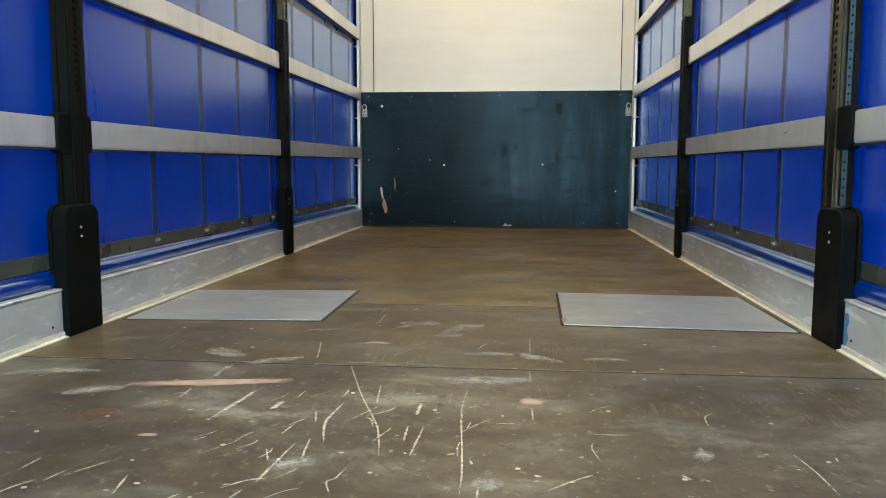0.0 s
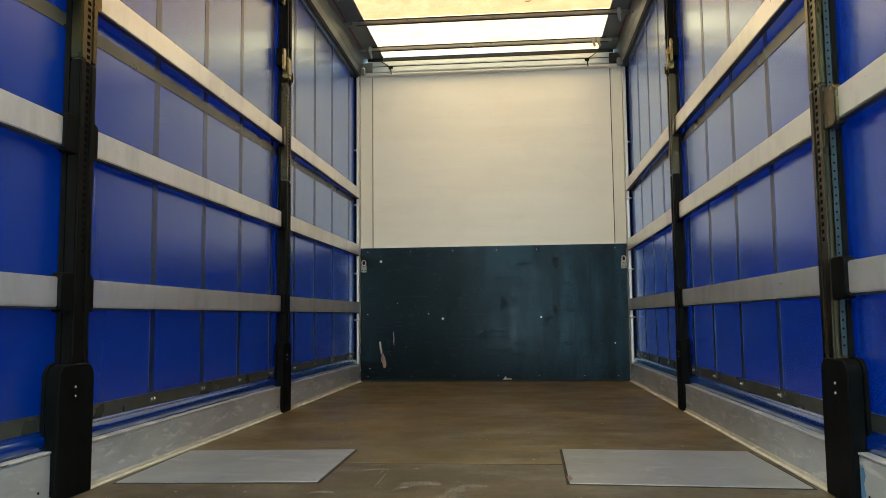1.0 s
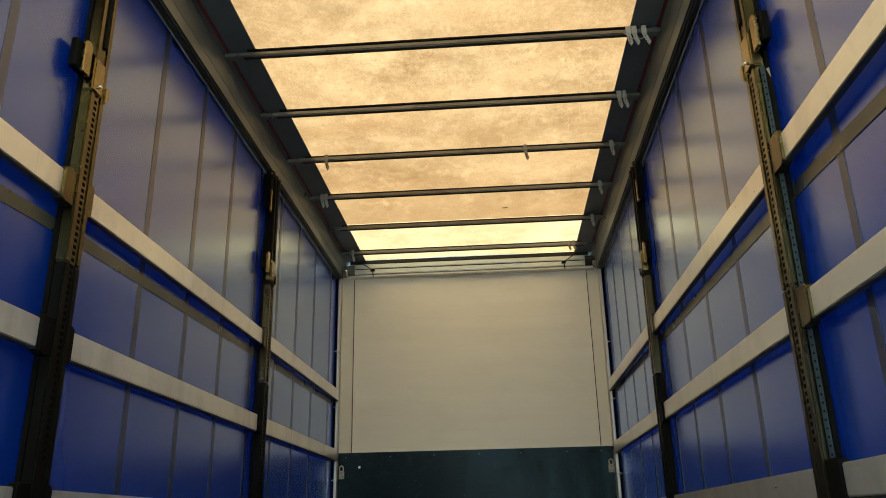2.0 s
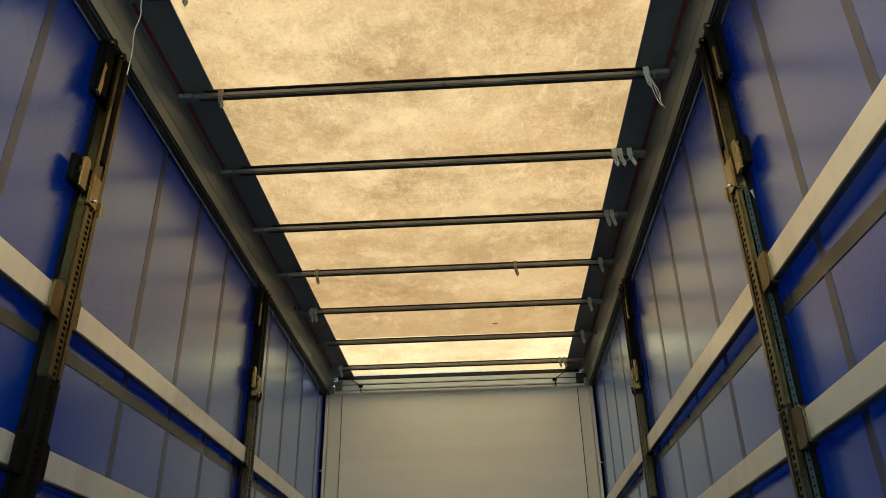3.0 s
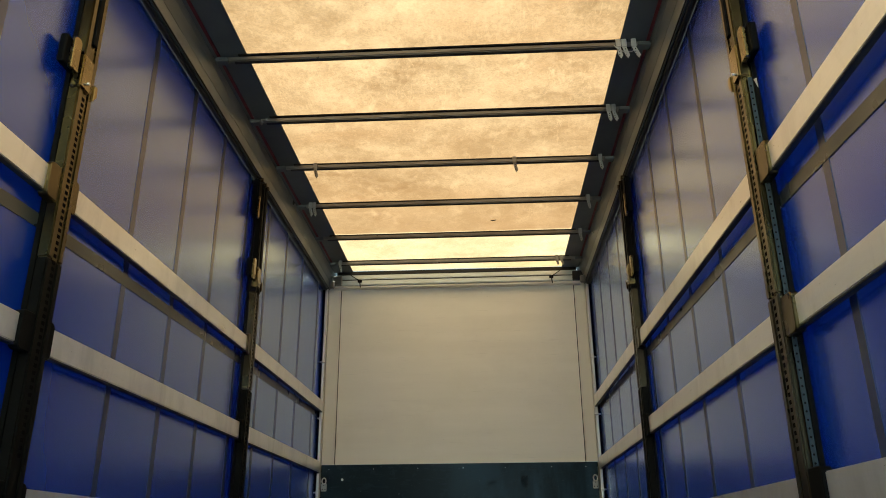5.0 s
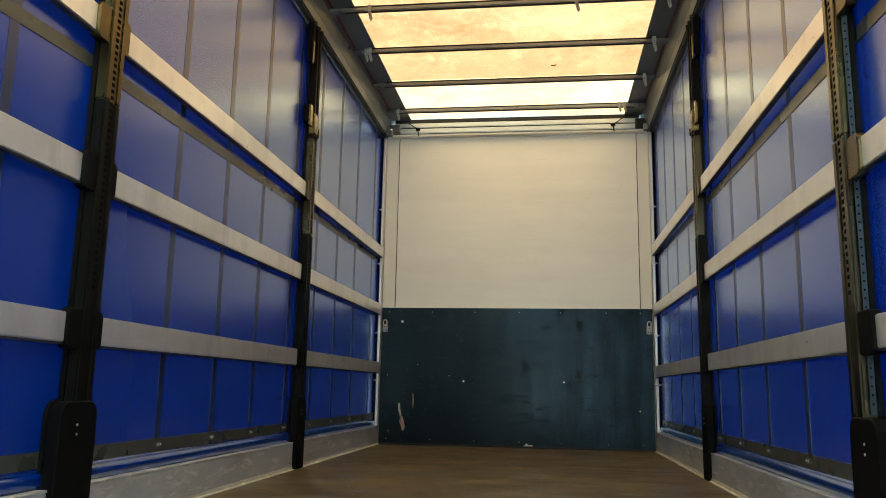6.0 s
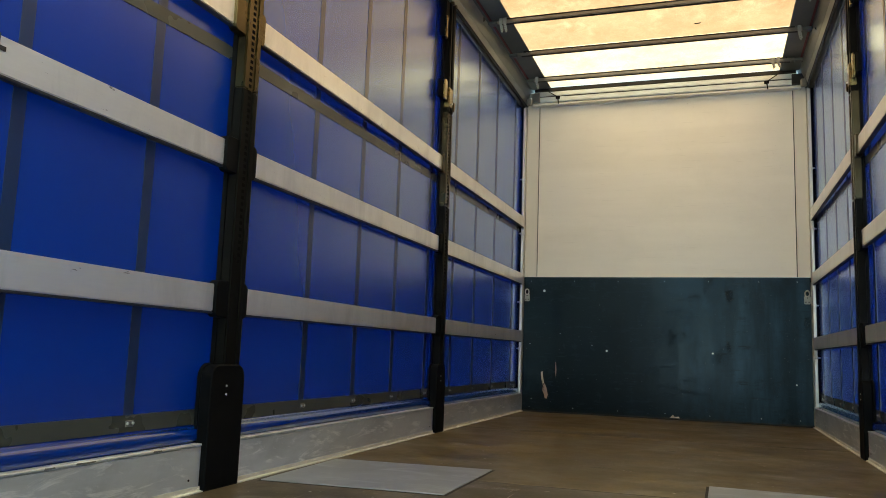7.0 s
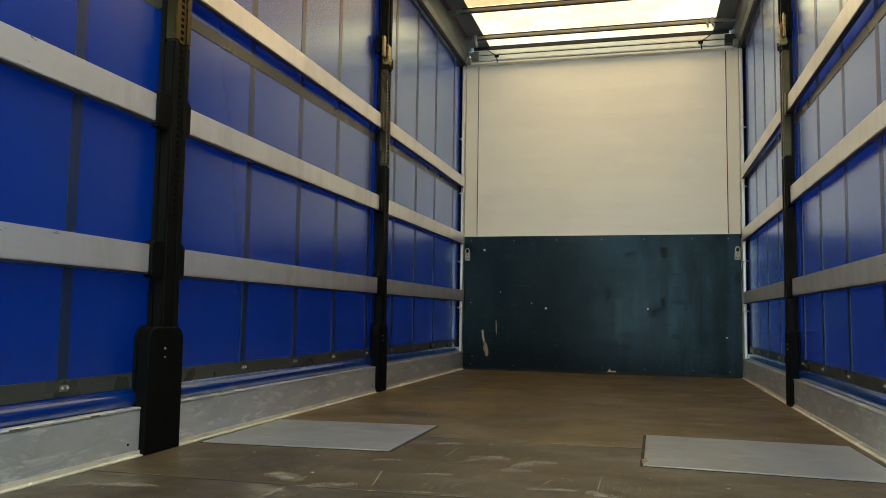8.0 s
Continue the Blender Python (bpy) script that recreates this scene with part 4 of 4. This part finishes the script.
for y in BOWS:
    t = thing("roof_bow", (0, y, ZBOW - 0.03), "galvanised steel roof bow under the sheet", "roof bow", "roof bows")
    part("tube", block(-1.10, y - 0.011, ZBOW - 0.023, 1.10, y + 0.011, ZBOW + 0.004, 0.005, 2), M_BOW, t)
    # black strip stands in for the shade on the underside of the tube
    part("under_strip", block(-1.06, y - 0.002, ZBOW - 0.0285, 1.06, y + 0.018, ZBOW - 0.0235, 0.002), M_SEAL, t, "black strip painted in for the bow's shaded underside")
    back, ahead = (0.018, 0.028) if y < 4.8 else (0.009, 0.010)
    part("strip", block(-1.04, y - back, ZBOW + 0.0085, 1.04, y + ahead, ZBOW + 0.014), M_SEAL, t, "dark pocket strip")
    for s in (-1, 1):
        part("end_bracket", block(s * 1.09, y - 0.025, ZBOW - 0.030, s * 1.160, y + 0.025, ZBOW - 0.004, 0.005), M_FLAP, t, "dark end bracket")

for bow, xs in ((2.60, (0.98, 1.055)), (3.245, (1.05,)), (3.895, (0.99, 1.02, 1.07)), (4.545, (1.03, 1.06)), (5.185, (1.065,)), (5.84, (1.06,)), (6.505, (1.07,)), (7.14, (0.93, 0.97))):
    for k, x in enumerate(xs):
        clip_strap(x, bow, ZBOW - 0.03, 0.008 + 0.006 * k, 0.075 if bow < 7 else 0.05, M_CLIP if bow < 4 else M_BUCKLE if bow < 7 else M_BOW)
for bow, xs in ((2.60, (-0.90,)), (3.245, (-0.955,)), (5.185, (-0.885, 0.485)), (5.84, (-1.06, -1.03)), (7.14, (-1.06,))):
    for x in xs:
        clip_strap(x, bow, ZBOW - 0.03, 0.012, mat=M_BUCKLE if bow > 5.5 else M_BOW)


def cord(points, r, label):
    t = bpy.data.curves.new("cord", "CURVE")
    t.dimensions, t.bevel_depth, t.bevel_resolution = "3D", r, 2
    sp = t.splines.new("NURBS")
    sp.points.add(len(points) - 1)
    for p, c in zip(sp.points, points):
        p.co = (*c, 1)
    sp.use_endpoint_u, sp.order_u = True, 3
    t.materials.append(M_CLIP)
    return tagged(new("cord", t), label, "cord")


cord(((-1.06, 2.57, 2.99), (-1.064, 2.565, 2.93), (-1.050, 2.57, 2.86), (-1.068, 2.57, 2.77), (-1.052, 2.57, 2.67), (-1.056, 2.57, 2.56)), 0.0022, "thin white cord hanging from a roof bow")
cord(((1.05, 3.20, 2.96), (1.066, 3.195, 2.90), (1.088, 3.20, 2.85), (1.080, 3.20, 2.79), (1.098, 3.20, 2.76)), 0.0026, "loose white cord end on a roof bow")
cord(((1.045, 3.205, 2.97), (1.055, 3.20, 2.88), (1.072, 3.20, 2.80), (1.090, 3.20, 2.765), (1.075, 3.20, 2.84), (1.06, 3.205, 2.94)), 0.0024, "looped white cord tied to a roof bow")
cord(((0.965, 3.87, 2.985), (0.985, 3.865, 2.95), (1.03, 3.865, 2.935), (1.07, 3.87, 2.945), (1.075, 3.87, 2.985)), 0.0024, "white cord slung between buckles on a bow")
part("dirt_speck", ribbon(((0.325, 6.29), (0.345, 6.30), (0.37, 6.285)), 0.018, 3.0365, 0.5, 6, 3), M_MARKER, roof, "dark speck stuck to the sheet")


# ---- wear on the floor: scrapes, scuffs and screw heads ----
count = 0


def scratch(mat, width, *points):
    global count
    count += 1
    name = {"pinkish_scraped_wood": "scrape", "grey_scuff": "scuff", "reddish_stain": "stain"}.get(mat.name, "scratch")
    rag, soft = {"scuff": (0.55, 1.0), "stain": (0.2, 1.0), "scrape": (0.10, 0.15)}.get(name, (0.45, 0.3))
    part(name, ribbon([(x - 0.012, y) for x, y in points], width * (1.25 if name == "scratch" else 1.0), 0.0012 + 0.00002 * (count % 9), rag, 9, count, soft), mat, floor)


def speck(x, y):
    part("screw", rod((x - 0.012, y, 0.0002), (x - 0.012, y, 0.0014), 0.0052, 7), M_SCREW, floor)


scratch(M_PINK, 0.056, (-0.745, 2.198), (-0.538, 2.232), (-0.333, 2.272))
scratch(M_SCRATCH, 0.0096, (-0.428, 1.940), (-0.412, 2.061), (-0.398, 2.185))
scratch(M_SCRATCH, 0.0036, (-0.222, 2.455), (-0.125, 2.147), (-0.055, 1.952), (-0.032, 1.857), (-0.013, 1.750))
scratch(M_SCRATCH, 0.0054, (-0.157, 2.097), (-0.167, 1.954), (-0.139, 1.823))
scratch(M_SCRATCH, 0.0030, (-0.100, 2.269), (-0.076, 2.060))
scratch(M_SCRATCH, 0.0072, (0.025, 2.116), (0.025, 2.014))
scratch(M_SCRATCH, 0.0048, (0.016, 1.954), (0.021, 1.839))
scratch(M_SCRATCH, 0.0042, (0.051, 1.950), (0.044, 1.756))
scratch(M_SCRATCH, 0.0048, (-0.195, 1.828), (-0.203, 1.701), (-0.209, 1.609))
scratch(M_SCRATCH, 0.0036, (-0.174, 1.854), (-0.158, 1.725))
scratch(M_SCRATCH, 0.0036, (-0.062, 1.716), (-0.072, 1.650), (-0.084, 1.627), (-0.068, 1.582))
scratch(M_SCRATCH, 0.0048, (-0.220, 1.583), (-0.232, 1.541))
scratch(M_SCRATCH, 0.0036, (-0.451, 1.628), (-0.434, 1.536))
scratch(M_SCUFF, 0.110, (-0.696, 2.568), (-0.635, 2.565), (-0.551, 2.497))
scratch(M_SCUFF, 0.066, (-0.529, 2.436), (-0.451, 2.475), (-0.376, 2.529))
scratch(M_SCUFF, 0.066, (-1.126, 2.257), (-1.011, 2.301), (-0.886, 2.314))
scratch(M_SCUFF, 0.077, (-0.864, 2.096), (-0.801, 2.143), (-0.736, 2.164))
scratch(M_SCRATCH, 0.0036, (-0.250, 3.258), (-0.251, 2.989))
scratch(M_SCRATCH, 0.0042, (-0.377, 2.733), (-0.331, 2.511))
scratch(M_SCRATCH, 0.0048, (-0.545, 2.767), (-0.561, 2.708))
scratch(M_SCUFF, 0.018, (-0.248, 2.474), (0.042, 2.470))
scratch(M_PINK, 0.018, (-0.538, 1.830), (-0.512, 1.832), (-0.492, 1.834))
scratch(M_SCRATCH, 0.0072, (-0.901, 1.909), (-0.884, 1.911))
scratch(M_SCRATCH, 0.0042, (-0.568, 2.185), (-0.564, 2.085))
scratch(M_SCRATCH, 0.0030, (-0.656, 1.694), (-0.662, 1.625))
scratch(M_SCRATCH, 0.0030, (-0.573, 1.634), (-0.587, 1.579))
scratch(M_SCRATCH, 0.0030, (-0.209, 2.032), (-0.186, 1.939))
scratch(M_SCRATCH, 0.0036, (-0.230, 1.934), (-0.241, 1.858))
scratch(M_SCRATCH, 0.0030, (-0.247, 1.789), (-0.217, 1.709))
scratch(M_SCRATCH, 0.0030, (-0.452, 2.021), (-0.467, 1.991))
scratch(M_SCRATCH, 0.0030, (-0.564, 2.085), (-0.636, 2.017))
scratch(M_SCUFF, 0.026, (-0.556, 2.420), (-0.555, 2.278))
scratch(M_SCUFF, 0.07, (-0.201, 1.682), (-0.173, 1.714), (-0.126, 1.719))
scratch(M_SCUFF, 0.110, (-0.164, 2.998), (-0.135, 2.981))
scratch(M_RED_STAIN, 0.13, (-0.76, 1.93), (-0.70, 1.945), (-0.63, 1.94))
scratch(M_SCRATCH, 0.0036, (0.125, 2.240), (0.124, 2.052), (0.148, 1.747), (0.155, 1.589))
scratch(M_SCRATCH, 0.0030, (0.287, 2.889), (0.285, 2.575))
scratch(M_SCRATCH, 0.0030, (0.282, 2.444), (0.283, 2.309))
scratch(M_SCRATCH, 0.0030, (0.284, 2.112), (0.285, 2.001))
scratch(M_SCRATCH, 0.0030, (0.200, 1.979), (0.253, 1.984))
scratch(M_SCRATCH, 0.0036, (0.389, 1.933), (0.444, 1.930), (0.492, 1.934))
scratch(M_SCRATCH, 0.0030, (0.783, 1.875), (0.797, 1.767), (0.800, 1.656))
scratch(M_SCRATCH, 0.0030, (0.150, 1.987), (0.143, 1.922))
scratch(M_SCUFF, 0.110, (0.057, 2.322), (0.157, 2.329), (0.278, 2.334))
scratch(M_SCUFF, 0.066, (0.256, 2.643), (0.312, 2.578), (0.376, 2.539))
scratch(M_SCUFF, 0.110, (-0.007, 2.950), (0.064, 2.957))
scratch(M_SCRATCH, 0.0030, (0.619, 2.827), (0.688, 2.884))
scratch(M_SCRATCH, 0.0036, (0.862, 1.851), (0.858, 1.817))
scratch(M_SCRATCH, 0.0048, (0.547, 1.728), (0.563, 1.701))
scratch(M_SCRATCH, 0.0036, (0.162, 1.759), (0.169, 1.730))
scratch(M_SCUFF, 0.066, (0.173, 1.654), (0.228, 1.646))
scratch(M_SCUFF, 0.09, (0.590, 1.834), (0.632, 1.828))
scratch(M_PINK, 0.045, (0.252, 2.150), (0.280, 2.146), (0.318, 2.142))
scratch(M_SCRATCH, 0.0120, (-0.313, 2.021), (-0.306, 2.097))
speck(-0.902, 2.894)
speck(-0.668, 2.906)
speck(-0.569, 2.633)
speck(-0.758, 1.829)
speck(-0.337, 1.791)
speck(-0.155, 2.177)
speck(0.062, 2.060)
speck(-0.602, 1.551)
speck(-0.662, 1.942)
speck(0.647, 2.797)
speck(0.858, 2.793)
speck(0.647, 2.491)
speck(0.857, 2.480)
speck(0.458, 2.093)
speck(0.802, 2.041)
speck(0.253, 1.725)
speck(0.566, 2.454)
speck(0.581, 2.377)
speck(0.551, 1.705)

for x, y, w, n in ((-0.20, 2.72, 0.05, 0.10), (0.16, 2.62, 0.06, 0.14), (0.02, 2.86, 0.07, 0.10), (-0.42, 2.90, 0.05, 0.09), (0.50, 2.58, 0.05, 0.12),
                   (-0.30, 3.30, 0.05, 0.10), (-0.10, 3.05, 0.10, 0.14), (0.08, 3.02, 0.07, 0.10), (-0.05, 4.10, 0.04, 0.12), (0.20, 5.00, 0.05, 0.10)):
    scratch(M_SCUFF, w, (x - n / 2, y - 0.01), (x, y + 0.012), (x + n / 2, y))

# short faint scratches strewn where loads were dragged in, and flecks of bare wood
rnd = random.Random(21)
for k in range(46):
    x, y = rnd.gauss(-0.22, 0.22) if k % 3 else rnd.uniform(-1.0, 0.9), rnd.uniform(1.45, 2.15) if k % 4 else rnd.uniform(2.5, 3.4)
    a, n = rnd.gauss(1.15, 0.3), rnd.uniform(0.02, 0.09)
    bend = rnd.uniform(-0.5, 0.5)
    p = (x + n * math.cos(a), y + n * math.sin(a))
    scratch(M_SCRATCH, rnd.uniform(0.0018, 0.0045), (x, y), p, (p[0] + n * 0.6 * math.cos(a + bend), p[1] + n * 0.6 * math.sin(a + bend)))
for k in range(70):
    x, y = rnd.uniform(-1.1, 1.1), rnd.uniform(1.4, 3.1)
    scratch(M_SCRATCH, rnd.uniform(0.003, 0.009), (x, y), (x + rnd.uniform(0.006, 0.022), y + rnd.uniform(-0.01, 0.01)))

for k in range(70):
    x, y = rnd.uniform(-1.1, 1.1), rnd.uniform(3.1, 6.9)
    scratch(M_SCRATCH, rnd.uniform(0.005, 0.012), (x, y), (x + rnd.uniform(-0.02, 0.02), y + rnd.uniform(0.02, 0.06)))

# ---- small marks on laths, kickboard, post and roof ----
mark = thing("marker_sign", (-XL - 0.003, 1.75, 1.205), "short black marker stroke on a lath", "marking")
part("stroke", block(-XL - 0.0015, 1.742, 1.218, -XL - 0.003, 1.752, 1.248), M_MARKER, mark)
part("foot", block(-XL - 0.0015, 1.748, 1.205, -XL - 0.003, 1.772, 1.2175, 0.0006), M_MARKER, mark)
smear = plate_yz(1, XR - 0.0012, 0.001, [(2.769, 0.118), (2.745, 0.122), (2.735, 0.10), (2.748, 0.075), (2.738, 0.045), (2.755, 0.02), (2.769, 0.015)], 0)
tagged(part("paint_smear", smear, M_BLUEPAINT), "blue paint smeared on the kickboard end", "paint smear")
tag = plate_yz(1, XR - 0.003, 0.001, [(2.795, 2.065), (2.770, 2.055), (2.768, 2.015)], 0)
tagged(part("paper_tag", tag, M_CLIP), "small torn white sticker on a post", "sticker")
for y, n in ((2.02, 0.04), (2.13, 0.08), (2.45, 0.045)):
    lip_mark = plate_yz(-1, XL - 0.0036, 0.0004, [(y, 0.1555), (y + n * 0.4, 0.1545), (y + n, 0.156), (y + n * 0.9, 0.160), (y + n * 0.5, 0.1592), (y + 0.004, 0.1608)], 0)
    tagged(part("scuff_mark", lip_mark, M_RUB), "dark rub mark on the kickboard's bright lip", "scuff mark", "rub marks on the kickboard lip")
